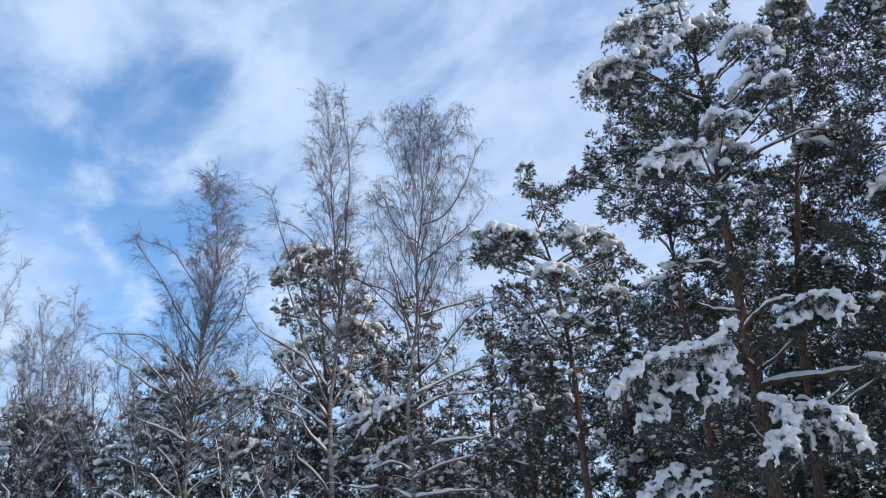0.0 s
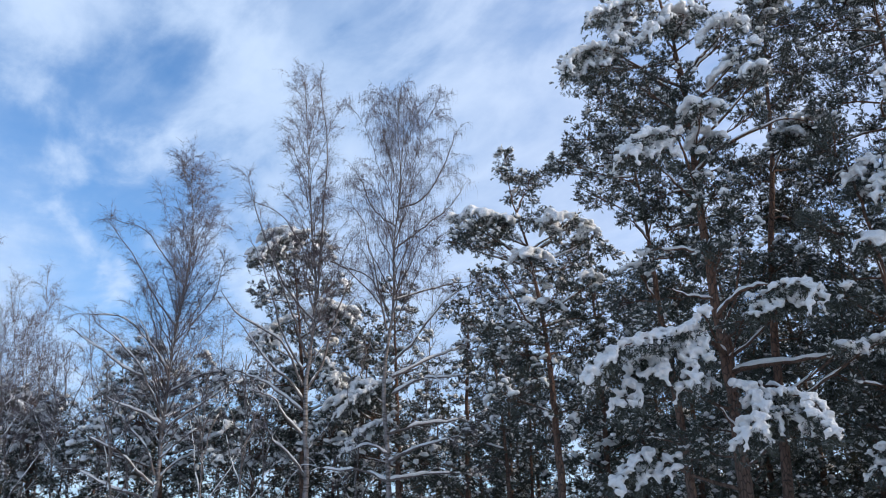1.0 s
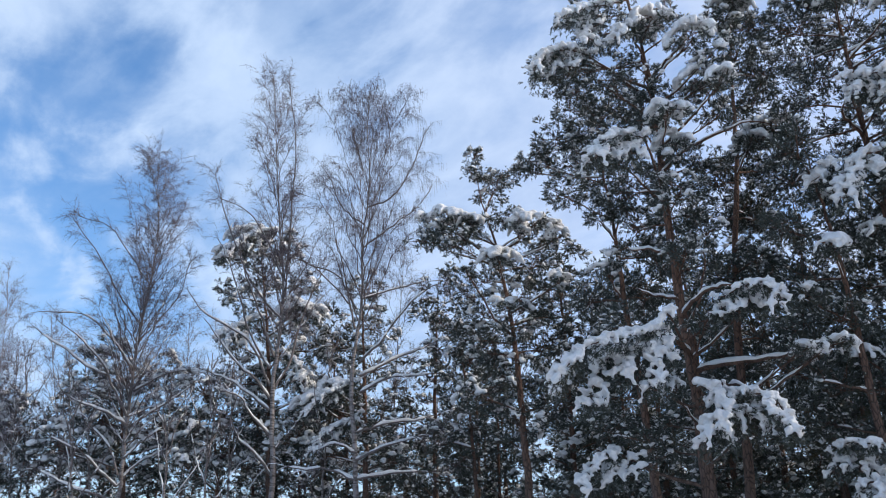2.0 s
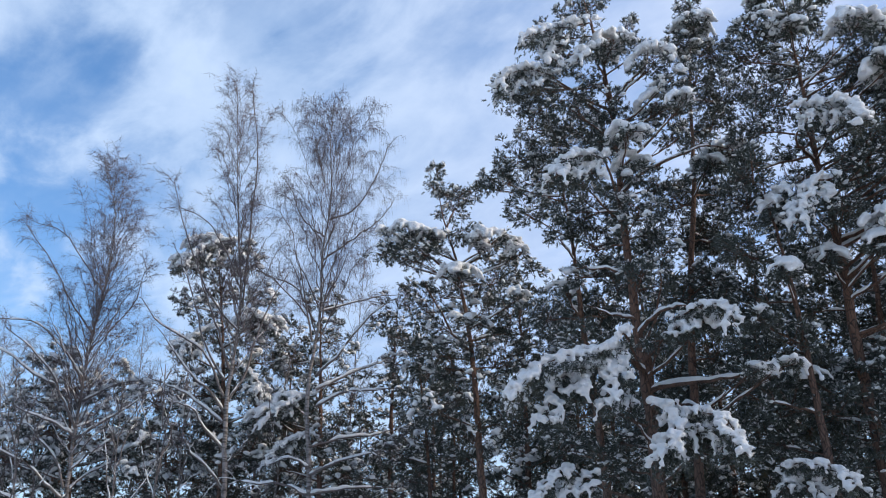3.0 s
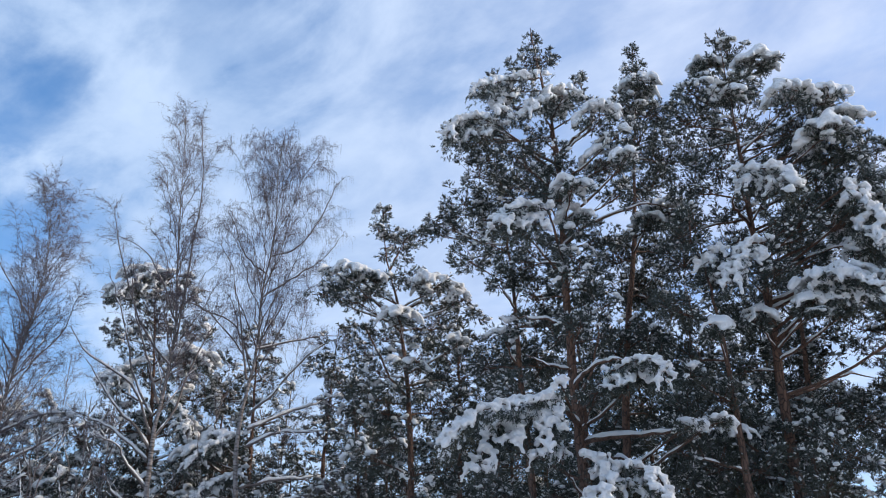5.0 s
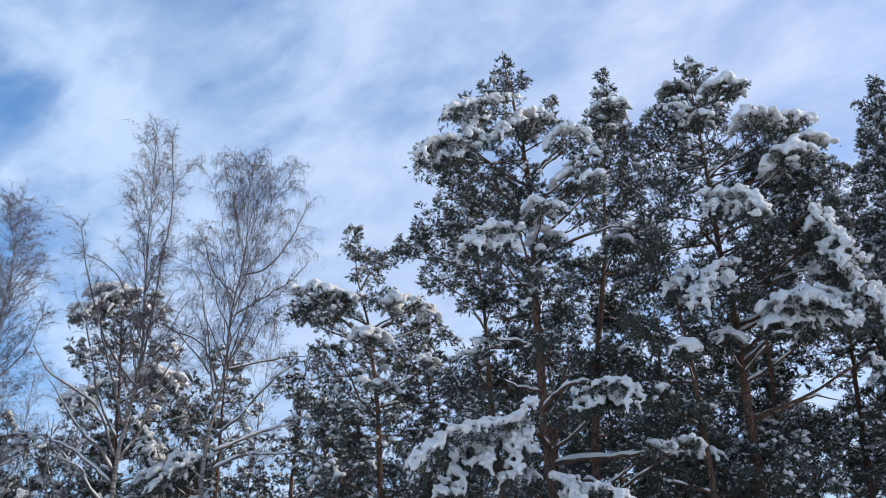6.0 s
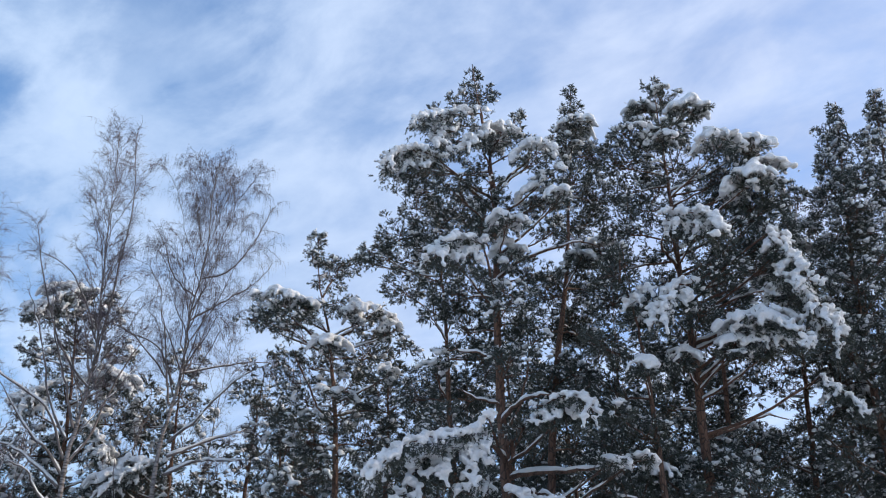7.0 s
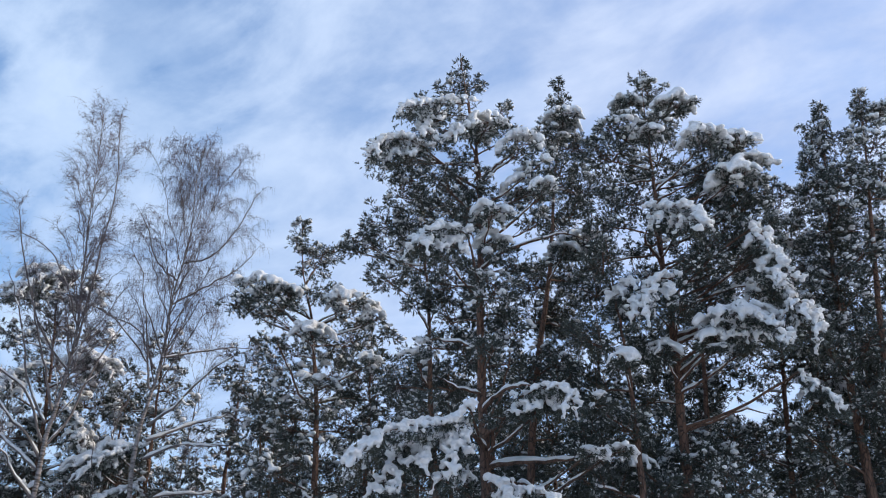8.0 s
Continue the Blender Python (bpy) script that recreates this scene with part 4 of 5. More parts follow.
bough(dark_pine, -0.29, -0.37, 6.80, 0.50, 0.39, 0.3)
bough(dark_pine, -0.80, -0.80, 7.23, 0.42, 0.26, 0.5)
bough(dark_pine, -1.41, -0.35, 5.89, 0.57, 0.52, 0.2)
bough(dark_pine, -0.60, 0.06, 5.55, 0.49, 0.52, 0.25)
bough(dark_pine, -0.95, 0.66, 4.95, 0.63, 0.40, 0.3)
bough(dark_pine, 0.02, 0.46, 4.38, 0.84, 0.58, 0.1, 1.5)
bough(dark_pine, 0.31, 0.24, 5.45, 0.64, 0.44, 0.15, 1.5)
bough(dark_pine, -0.36, 0.49, 6.52, 0.77, 0.53, 0.15, 1.5)
fan(dark_pine, [[(-1.0, -1.2, 4.0), (-0.56, -1.45, 4.14), (-0.13, -1.7, 4.02), (0.21, -1.95, 3.81), (0.37, -2.2, 3.47)], [(-0.8, -1.2, 3.98), (-0.95, -1.45, 3.59)], [(-0.39, -1.2, 4.0), (-0.5, -1.45, 3.61)], [(-0.02, -1.2, 3.87), (-0.14, -1.45, 3.49)]], 0.13)
fan(dark_pine, [[(-0.56, -1.6, 3.24), (-0.24, -1.85, 3.4), (-0.05, -2.1, 3.17), (-0.01, -2.35, 2.86)], [(-0.32, -1.6, 3.28), (-0.46, -1.85, 2.97)]], 0.17)
rear_pine = pine("pine with an orange upper trunk behind the broad pine", 13.66, 19.12, -35.8, [(0.0, 0.0), (0.22, 5.37), (0.48, 8.01), (0.63, 10.1), (0.74, 12.01), (0.73, 14.29)], 0.16)
rear_pine.dense = 2.0
bough(rear_pine, 0.63, -0.94, 12.87, 0.81, 0.68, 0.2)
bough(rear_pine, 1.22, 0.60, 12.75, 0.74, 0.63, 0.25)
bough(rear_pine, 1.12, 0.71, 10.12, 0.71, 0.51, 0.3)
bough(rear_pine, 0.24, 0.86, 9.78, 0.72, 0.44, 0.4)
bough(rear_pine, 1.02, -1.11, 7.50, 0.66, 0.42, 0.5)
bough(rear_pine, 0.39, 1.07, 8.98, 0.64, 0.51, 0.3)
bough(rear_pine, 1.54, -0.98, 7.19, 0.56, 0.59, 0.3)
bough(rear_pine, 0.89, 1.30, 6.89, 0.68, 0.54, 0.15, 1.5)
bough(rear_pine, 1.03, 0.17, 7.79, 0.58, 0.50, 0.35, 1.5)
bough(rear_pine, -0.21, 1.44, 8.69, 0.71, 0.50, 0.35, 1.5)
right_pine = pine("tall snowy pine beside a taller twin", 16.10, 15.72, -45.4, [(0.0, 0.0), (0.07, 5.83), (0.16, 9.1), (0.41, 12.36), (0.78, 15.07), (1.07, 17.46)], 0.17)
right_pine.dense = 1.7
bough(right_pine, 1.00, 0.00, 17.23, 0.20, 0.25, 0.2)
bough(right_pine, 0.71, 0.00, 16.56, 0.41, 0.25, 0.6)
bough(right_pine, 1.11, 0.00, 16.18, 0.43, 0.35, 0.5)
bough(right_pine, 0.36, -0.38, 15.26, 0.33, 0.34, 0.5)
bough(right_pine, 0.83, 0.27, 15.22, 0.66, 0.52, 0.5)
bough(right_pine, 0.04, 1.00, 14.67, 0.61, 0.47, 0.5)
bough(right_pine, 0.78, -0.38, 13.52, 0.63, 0.59, 0.42)
bough(right_pine, -0.47, 1.02, 13.63, 0.51, 0.53, 0.5)
bough(right_pine, 0.17, 0.11, 12.47, 0.73, 0.66, 0.36)
bough(right_pine, 0.98, -0.45, 12.02, 0.60, 0.63, 0.42)
bough(right_pine, -0.48, -0.44, 10.97, 0.70, 0.48, 0.5)
bough(right_pine, 0.35, -0.77, 10.51, 0.73, 0.61, 0.36)
bough(right_pine, -0.44, -1.01, 9.77, 0.67, 0.55, 0.36)
bough(right_pine, 0.68, -0.84, 9.49, 0.71, 0.74, 0.36)
bough(right_pine, -0.54, 0.45, 9.20, 0.66, 0.57, 0.36)
bough(right_pine, -0.05, 1.19, 8.42, 0.75, 0.79, 0.36)
bough(right_pine, 0.62, -0.81, 8.04, 0.55, 0.58, 0.36)
bough(right_pine, -0.81, -1.08, 7.02, 0.60, 0.57, 0.36)
bough(right_pine, 0.05, 1.17, 6.90, 0.73, 0.76, 0.36)
bough(right_pine, -0.94, 0.08, 6.19, 0.62, 0.44, 0.36)
bough(right_pine, 0.59, -0.23, 15.79, 0.40, 0.35, 0.5)
bough(right_pine, 1.11, -0.63, 14.40, 0.57, 0.43, 0.5)
bough(right_pine, 0.36, 0.23, 14.73, 0.66, 0.49, 0.5)
bough(right_pine, 0.99, 0.78, 13.53, 0.65, 0.58, 0.42)
bough(right_pine, 0.26, -0.11, 13.24, 0.70, 0.57, 0.42)
bough(right_pine, -0.38, -0.19, 12.09, 0.63, 0.56, 0.42)
bough(right_pine, 0.37, -1.07, 11.19, 0.65, 0.55, 0.36)
bough(right_pine, -0.80, 1.00, 10.42, 0.63, 0.57, 0.25)
bough(right_pine, -0.13, -1.12, 9.22, 0.62, 0.59, 0.36)
bough(right_pine, -0.06, 0.11, 5.61, 0.85, 0.44, 0.35, 1.5)
bough(right_pine, 0.62, 0.55, 6.46, 0.57, 0.50, 0.1, 1.5)
bough(right_pine, 0.36, 0.25, 7.32, 0.69, 0.47, 0.15, 1.5)
bough(right_pine, -0.29, 1.10, 8.18, 0.81, 0.59, 0.25, 1.5)
bough(right_pine, 0.45, 0.53, 9.04, 0.69, 0.49, 0.25, 1.5)
bough(right_pine, 0.36, 1.41, 9.90, 0.66, 0.48, 0.25, 1.5)
bough(right_pine, 0.11, 0.56, 10.76, 0.64, 0.54, 0.25, 1.5)
bough(right_pine, -0.37, 0.51, 11.62, 0.84, 0.53, 0.25, 1.5)
bough(right_pine, 0.17, 0.55, 12.48, 0.73, 0.45, 0.15, 1.5)
bough(right_pine, 0.67, 1.00, 13.34, 0.59, 0.58, 0.35, 1.5)
bough(right_pine, 1.20, 0.42, 14.20, 0.57, 0.57, 0.1, 1.5)
right_twin_pine = pine("tall dark pine with snow along its top", 16.68, 15.84, -46.8, [(0.0, 0.0), (0.29, 5.88), (0.72, 9.29), (1.21, 12.87), (1.64, 16.01), (1.86, 17.83)], 0.17)
right_twin_pine.dense = 1.7
bough(right_twin_pine, 1.82, 0.00, 17.54, 0.21, 0.29, 0.6)
bough(right_twin_pine, 1.77, 0.00, 17.09, 0.31, 0.29, 0.4)
bough(right_twin_pine, 1.87, 0.00, 16.76, 0.44, 0.32, 0.7)
bough(right_twin_pine, 2.29, 0.00, 16.92, 0.40, 0.28, 0.8)
bough(right_twin_pine, 1.83, -0.02, 15.83, 0.66, 0.49, 0.5)
bough(right_twin_pine, 1.25, 0.81, 16.67, 0.35, 0.37, 0.5)
bough(right_twin_pine, 1.93, -0.89, 14.38, 0.62, 0.49, 0.5)
bough(right_twin_pine, 1.36, 0.56, 14.83, 0.67, 0.59, 0.42)
bough(right_twin_pine, 1.82, 1.08, 13.64, 0.66, 0.69, 0.42)
bough(right_twin_pine, 1.27, 0.31, 11.59, 0.68, 0.71, 0.36)
bough(right_twin_pine, 1.20, 0.69, 10.09, 0.67, 0.70, 0.36)
bough(right_twin_pine, 0.70, -0.94, 7.81, 0.60, 0.63, 0.36)
bough(right_twin_pine, 0.41, -0.16, 6.65, 0.61, 0.64, 0.36)
bough(right_twin_pine, 0.35, 1.30, 6.15, 0.82, 0.55, 0.25, 1.5)
bough(right_twin_pine, 0.58, 0.12, 7.08, 0.81, 0.43, 0.35, 1.5)
bough(right_twin_pine, 0.48, 1.39, 8.00, 0.62, 0.55, 0.25, 1.5)
bough(right_twin_pine, 0.48, 0.20, 8.93, 0.79, 0.46, 0.15, 1.5)
bough(right_twin_pine, 0.76, 1.09, 9.85, 0.75, 0.56, 0.25, 1.5)
bough(right_twin_pine, 0.71, 1.34, 10.78, 0.74, 0.59, 0.1, 1.5)
bough(right_twin_pine, 1.46, 0.62, 11.70, 0.68, 0.51, 0.35, 1.5)
bough(right_twin_pine, 1.41, 0.61, 12.63, 0.58, 0.50, 0.15, 1.5)
bough(right_twin_pine, 1.02, 1.46, 13.55, 0.85, 0.50, 0.35, 1.5)
bough(right_twin_pine, 1.90, 0.72, 14.48, 0.78, 0.43, 0.35, 1.5)
snowy_middle_pine = pine("smaller pine with frosted hanging boughs between two tall pines", 15.70, 18.15, -41.0, [(0.0, 0.0), (0.21, 6.24), (0.39, 8.37), (0.69, 11.4), (1.02, 14.0), (1.26, 16.06)], 0.13)
bough(snowy_middle_pine, 1.21, 0.00, 15.77, 0.32, 0.26, 0.4)
bough(snowy_middle_pine, 1.33, -0.84, 14.83, 0.58, 0.32, 0.6)
bough(snowy_middle_pine, 0.83, 0.83, 15.42, 0.48, 0.35, 0.4)
bough(snowy_middle_pine, 1.47, -0.49, 14.34, 0.51, 0.36, 0.5)
bough(snowy_middle_pine, 0.79, -0.89, 13.48, 0.44, 0.39, 0.8)
bough(snowy_middle_pine, 1.18, 1.20, 13.98, 0.65, 0.57, 0.3)
bough(snowy_middle_pine, 0.36, -0.53, 12.88, 0.68, 0.46, 0.8)
bough(snowy_middle_pine, 0.71, -1.00, 11.95, 0.65, 0.34, 1.0)
bough(snowy_middle_pine, 1.12, -1.20, 11.27, 0.63, 0.33, 1.0)
bough(snowy_middle_pine, 1.44, -1.20, 10.62, 0.40, 0.33, 0.9)
bough(snowy_middle_pine, -0.09, 1.14, 12.96, 0.65, 0.57, 0.3)
bough(snowy_middle_pine, -0.52, -0.89, 11.03, 0.81, 0.44, 0.8)
bough(snowy_middle_pine, -1.33, -0.03, 11.69, 0.69, 0.43, 0.6)
bough(snowy_middle_pine, 0.48, 0.55, 11.10, 0.67, 0.46, 0.4)
bough(snowy_middle_pine, -0.11, -0.05, 10.07, 0.65, 0.51, 0.3)
bough(snowy_middle_pine, 1.06, -0.50, 9.77, 0.53, 0.40, 0.5)
bough(snowy_middle_pine, 1.45, -0.94, 8.77, 0.54, 0.32, 0.8)
bough(snowy_middle_pine, -0.73, -0.85, 7.62, 0.61, 0.32, 0.4)
bough(snowy_middle_pine, -0.08, -0.30, 7.39, 0.61, 0.64, 0.25)
bough(snowy_middle_pine, 0.19, 1.17, 6.78, 0.63, 0.67, 0.3)
bough(snowy_middle_pine, 0.20, 0.32, 6.14, 0.84, 0.43, 0.25, 1.5)
bough(snowy_middle_pine, 0.37, 0.78, 7.35, 0.84, 0.42, 0.35, 1.5)
bough(snowy_middle_pine, 0.56, 1.01, 8.55, 0.82, 0.43, 0.15, 1.5)
bough(snowy_middle_pine, -0.03, 1.32, 9.76, 0.82, 0.43, 0.15, 1.5)
bough(snowy_middle_pine, -0.41, 0.51, 10.97, 0.71, 0.54, 0.15, 1.5)
forked_pine = pine("forked pine with rounded snow clumps among dark needles", 4.20, 23.63, -9.4, [(0.0, 0.0), (-0.16, 5.82), (-0.36, 8.84), (-0.56, 10.3), (-0.79, 11.83), (-1.22, 13.44), (-1.4, 15.32)], 0.15)
bough(forked_pine, -1.39, 0.00, 15.10, 0.27, 0.24, 0.74)
bough(forked_pine, -1.53, 0.00, 14.53, 0.34, 0.36, 0.45)
bough(forked_pine, -0.50, 0.00, 14.26, 0.76, 0.26, 0.5)
bough(forked_pine, -0.93, 1.10, 14.32, 0.63, 0.49, 0.55)
bough(forked_pine, -2.27, -0.74, 12.41, 0.75, 0.41, 1.0)
bough(forked_pine, -1.51, -0.85, 12.26, 0.39, 0.30, 1.0)
bough(forked_pine, -2.28, -0.40, 12.16, 1.01, 0.42, 0.35)
bough(forked_pine, -3.02, -0.39, 11.95, 0.65, 0.30, 0.4)
bough(forked_pine, -1.85, -0.99, 11.47, 0.77, 0.44, 0.4)
bough(forked_pine, -0.58, -0.55, 12.58, 0.65, 0.42, 0.45)
bough(forked_pine, 0.33, -0.60, 12.19, 0.72, 0.45, 0.85)
bough(forked_pine, 1.18, -0.52, 11.82, 0.39, 0.34, 0.9)
bough(forked_pine, -0.70, -0.97, 10.95, 0.59, 0.40, 1.0)
bough(forked_pine, -1.17, 0.69, 10.92, 0.73, 0.58, 0.4)
bough(forked_pine, 0.38, 0.66, 11.44, 0.89, 0.70, 0.45)
bough(forked_pine, -1.87, 0.47, 10.53, 0.43, 0.83, 0.3)
bough(forked_pine, -1.08, 0.39, 9.68, 0.82, 0.67, 0.6)
bough(forked_pine, 0.03, 0.62, 10.25, 0.65, 0.57, 0.74)
bough(forked_pine, 1.04, -0.97, 10.17, 0.44, 0.36, 1.0)
bough(forked_pine, 1.38, 0.49, 9.86, 0.79, 1.05, 0.27)
bough(forked_pine, -0.38, -0.53, 9.00, 0.78, 0.64, 0.7)
bough(forked_pine, -1.18, -0.03, 8.42, 0.79, 0.65, 0.5)
bough(forked_pine, 0.60, 0.65, 8.70, 0.81, 0.85, 0.35)
bough(forked_pine, -0.30, 0.46, 7.48, 0.96, 0.68, 0.6)
bough(forked_pine, -1.27, -0.49, 6.90, 0.91, 0.65, 0.6)
bough(forked_pine, 0.81, 1.07, 7.04, 0.97, 1.02, 0.4)
bough(forked_pine, -0.26, 0.36, 6.12, 0.93, 0.66, 0.6)
bough(forked_pine, -0.33, 0.75, 5.64, 0.71, 0.48, 0.25, 1.5)
bough(forked_pine, -0.81, 0.72, 6.81, 0.64, 0.46, 0.15, 1.5)
bough(forked_pine, -1.04, 1.08, 7.98, 0.60, 0.52, 0.25, 1.5)
bough(forked_pine, -1.50, 1.13, 9.15, 0.77, 0.45, 0.25, 1.5)
bough(forked_pine, 0.31, 1.46, 10.32, 0.58, 0.60, 0.35, 1.5)
limb(forked_pine, [(-0.77, 0.0, 11.05), (-1.17, -0.2, 11.44), (-1.72, -0.4, 11.83), (-2.26, -0.6, 12.11)], 0.05)
limb(forked_pine, [(-1.14, 0.0, 12.82), (-0.8, 0.0, 13.66), (-0.54, 0.0, 14.3)], 0.04)
limb(forked_pine, [(-0.35, 0.0, 8.67), (-0.82, -0.07, 9.17), (-1.29, -0.13, 10.04), (-1.77, -0.2, 10.94)], 0.05)
limb(forked_pine, [(-0.67, 0.0, 11.44), (-0.1, 0.15, 11.91), (0.45, 0.3, 12.39)], 0.05)
low_edge_pine = pine("low snowy pine at the gap beside the birches", 3.20, 27.82, -5.8, [(0.0, 0.0), (-0.23, 6.11), (-0.37, 7.6), (-0.62, 9.57), (-0.79, 10.71)], 0.12)
bough(low_edge_pine, -1.15, 0.19, 10.54, 0.73, 0.47, 0.4)
bough(low_edge_pine, -0.55, -1.17, 9.83, 0.58, 0.49, 0.45)
bough(low_edge_pine, -1.16, 0.11, 9.58, 0.68, 0.42, 0.45)
bough(low_edge_pine, -0.23, -0.60, 9.02, 0.58, 0.53, 0.4)
bough(low_edge_pine, -0.83, 0.41, 8.17, 0.67, 0.54, 0.45)
bough(low_edge_pine, -0.27, -0.09, 6.83, 0.76, 0.60, 0.45)
bough(low_edge_pine, -1.16, 0.76, 6.54, 0.70, 0.45, 0.55)
bough(low_edge_pine, -0.75, 0.25, 5.63, 0.67, 0.55, 0.15, 1.5)
bough(low_edge_pine, -0.58, 1.40, 6.06, 0.68, 0.58, 0.35, 1.5)
birch_backdrop_pine = pine("pine with round snowy crown standing behind bare birches", -4.05, 30.74, 7.8, [(0.0, 0.0), (-0.18, 5.55), (-0.56, 10.22), (-0.96, 13.25), (-1.33, 15.49)], 0.16)
bough(birch_backdrop_pine, -1.49, -0.72, 14.60, 0.91, 0.43, 0.9)
bough(birch_backdrop_pine, -2.04, -0.58, 13.75, 0.90, 0.52, 0.8)
bough(birch_backdrop_pine, -0.34, -0.37, 14.32, 1.01, 0.63, 0.7)
bough(birch_backdrop_pine, -0.86, 0.35, 13.39, 1.20, 0.82, 0.5)
bough(birch_backdrop_pine, -1.95, 0.57, 12.63, 0.87, 0.67, 0.55)
bough(birch_backdrop_pine, 0.78, 0.79, 13.26, 0.70, 0.64, 0.7)
bough(birch_backdrop_pine, 0.60, -0.98, 11.44, 0.92, 0.37, 1.0)
bough(birch_backdrop_pine, -0.96, 0.82, 11.37, 1.28, 0.91, 0.5)
bough(birch_backdrop_pine, -1.92, -0.52, 10.42, 0.61, 0.50, 0.95)
bough(birch_backdrop_pine, 0.98, 0.45, 10.63, 0.95, 0.90, 0.74)
bough(birch_backdrop_pine, 0.04, 1.14, 9.63, 1.27, 0.90, 0.65)
bough(birch_backdrop_pine, -1.50, 1.10, 9.34, 1.12, 0.89, 0.5)
bough(birch_backdrop_pine, 0.90, -0.83, 8.41, 0.59, 1.02, 0.85)
bough(birch_backdrop_pine, -0.72, 0.07, 7.60, 1.06, 0.89, 0.6)
bough(birch_backdrop_pine, 0.56, -0.80, 6.85, 1.03, 0.87, 0.65)
bough(birch_backdrop_pine, -1.05, 0.81, 6.05, 1.06, 0.80, 0.6)
bough(birch_backdrop_pine, -0.01, 0.32, 5.51, 0.55, 0.60, 0.15, 1.5)
bough(birch_backdrop_pine, -0.88, 0.33, 6.67, 0.69, 0.41, 0.1, 1.5)
bough(birch_backdrop_pine, -0.99, 0.49, 7.82, 0.81, 0.44, 0.35, 1.5)
bough(birch_backdrop_pine, 0.27, 0.16, 8.98, 0.76, 0.48, 0.15, 1.5)
bough(birch_backdrop_pine, 0.11, 0.57, 10.13, 0.59, 0.47, 0.1, 1.5)
shaded_pine = pine("shaded pine with drooping snowy boughs behind a birch", -0.59, 29.99, 1.3, [(0.0, 0.0), (-0.1, 5.45), (-0.23, 8.51), (-0.37, 11.15), (-0.44, 13.5)], 0.15)
bough(shaded_pine, -0.40, 1.05, 12.92, 0.83, 0.63, 0.5)
bough(shaded_pine, 0.07, -0.05, 11.02, 0.91, 0.82, 0.5)
bough(shaded_pine, -1.19, 0.46, 10.38, 0.83, 0.83, 0.65)
bough(shaded_pine, 0.08, 0.53, 9.51, 1.00, 0.82, 0.55)
bough(shaded_pine, -1.18, 0.55, 7.88, 1.15, 0.98, 0.55)
bough(shaded_pine, 0.29, -0.79, 7.31, 0.77, 1.15, 0.5)
bough(shaded_pine, -1.90, -1.00, 7.82, 0.77, 0.34, 1.0)
bough(shaded_pine, -1.35, -1.00, 8.38, 0.57, 0.34, 0.95)
bough(shaded_pine, -0.69, 0.67, 6.24, 1.13, 0.83, 0.65)
bough(shaded_pine, 0.72, 0.19, 5.88, 0.82, 0.73, 0.6)
bough(shaded_pine, -1.97, 0.40, 6.50, 0.83, 0.78, 0.7)
bough(shaded_pine, 0.80, 0.53, 5.29, 0.74, 0.44, 0.15, 1.5)
bough(shaded_pine, 0.63, 1.16, 6.16, 0.63, 0.45, 0.25, 1.5)
bough(shaded_pine, -0.80, 0.80, 7.03, 0.66, 0.41, 0.25, 1.5)
bough(shaded_pine, -1.32, 0.20, 7.90, 0.81, 0.50, 0.35, 1.5)
fan(shaded_pine, [[(-0.43, -1.2, 8.64), (-1.13, -1.45, 8.33), (-1.74, -1.7, 7.81), (-2.33, -1.95, 7.17)], [(-1.14, -1.2, 8.35), (-1.32, -1.45, 7.77)], [(-1.73, -1.2, 7.92), (-1.8, -1.45, 7.37)]], 0.18)
fan(shaded_pine, [[(-0.41, -1.2, 7.23), (-1.1, -1.45, 6.98), (-1.62, -1.7, 6.55), (-1.92, -1.95, 5.94)], [(-1.11, -1.2, 6.99), (-1.2, -1.45, 6.44)]], 0.18)
fan(birch_backdrop_pine, [[(-0.49, -1.2, 14.75), (-1.36, -1.45, 14.44), (-2.13, -1.7, 13.71), (-2.5, -1.95, 13.12)], [(-1.37, -1.2, 14.5), (-1.43, -1.45, 13.86)], [(-2.1, -1.2, 13.92), (-2.11, -1.45, 13.3)]], 0.20)
fan(birch_backdrop_pine, [[(-0.12, -1.2, 11.91), (0.74, -1.45, 11.68), (1.36, -1.7, 10.91)], [(0.75, -1.2, 11.72), (0.77, -1.45, 11.14)]], 0.19)
fan(birch_backdrop_pine, [[(-0.94, -1.2, 11.19), (-1.64, -1.45, 10.75), (-2.08, -1.7, 9.9)], [(-1.65, -1.2, 10.76), (-1.66, -1.45, 10.07)]], 0.21)
fan(birch_backdrop_pine, [[(-0.02, -1.2, 9.9), (0.68, -1.45, 9.21), (0.88, -1.7, 8.12)], [(0.53, -1.2, 9.38), (0.41, -1.45, 8.78)]], 0.17)
left_backdrop_pine = pine("snow-dusted pine behind a bare birch", -9.62, 32.61, 17.0, [(0.0, 0.0), (-0.35, 5.78), (-0.58, 7.28), (-0.99, 9.51), (-1.35, 11.62)], 0.15)
bough(left_backdrop_pine, -1.6, -0.19, 10.46, 0.87, 0.53, 0.74)
bough(left_backdrop_pine, -0.71, 0.3, 9.6, 1.39, 0.87, 0.74)
bough(left_backdrop_pine, -2.1, 0.66, 9.23, 1.06, 0.82, 0.74)
bough(left_backdrop_pine, 0.74, 0.33, 9.71, 0.89, 0.84, 0.74)
bough(left_backdrop_pine, -1.26, 0.53, 7.89, 1.59, 1, 0.74)
bough(left_backdrop_pine, 0.58, -1.13, 7.47, 1.31, 0.97, 0.74)
bough(left_backdrop_pine, -2.31, -0.82, 6.63, 1.15, 0.94, 0.74)
bough(left_backdrop_pine, 1.85, -0.14, 7.38, 1.04, 1.19, 0.74)
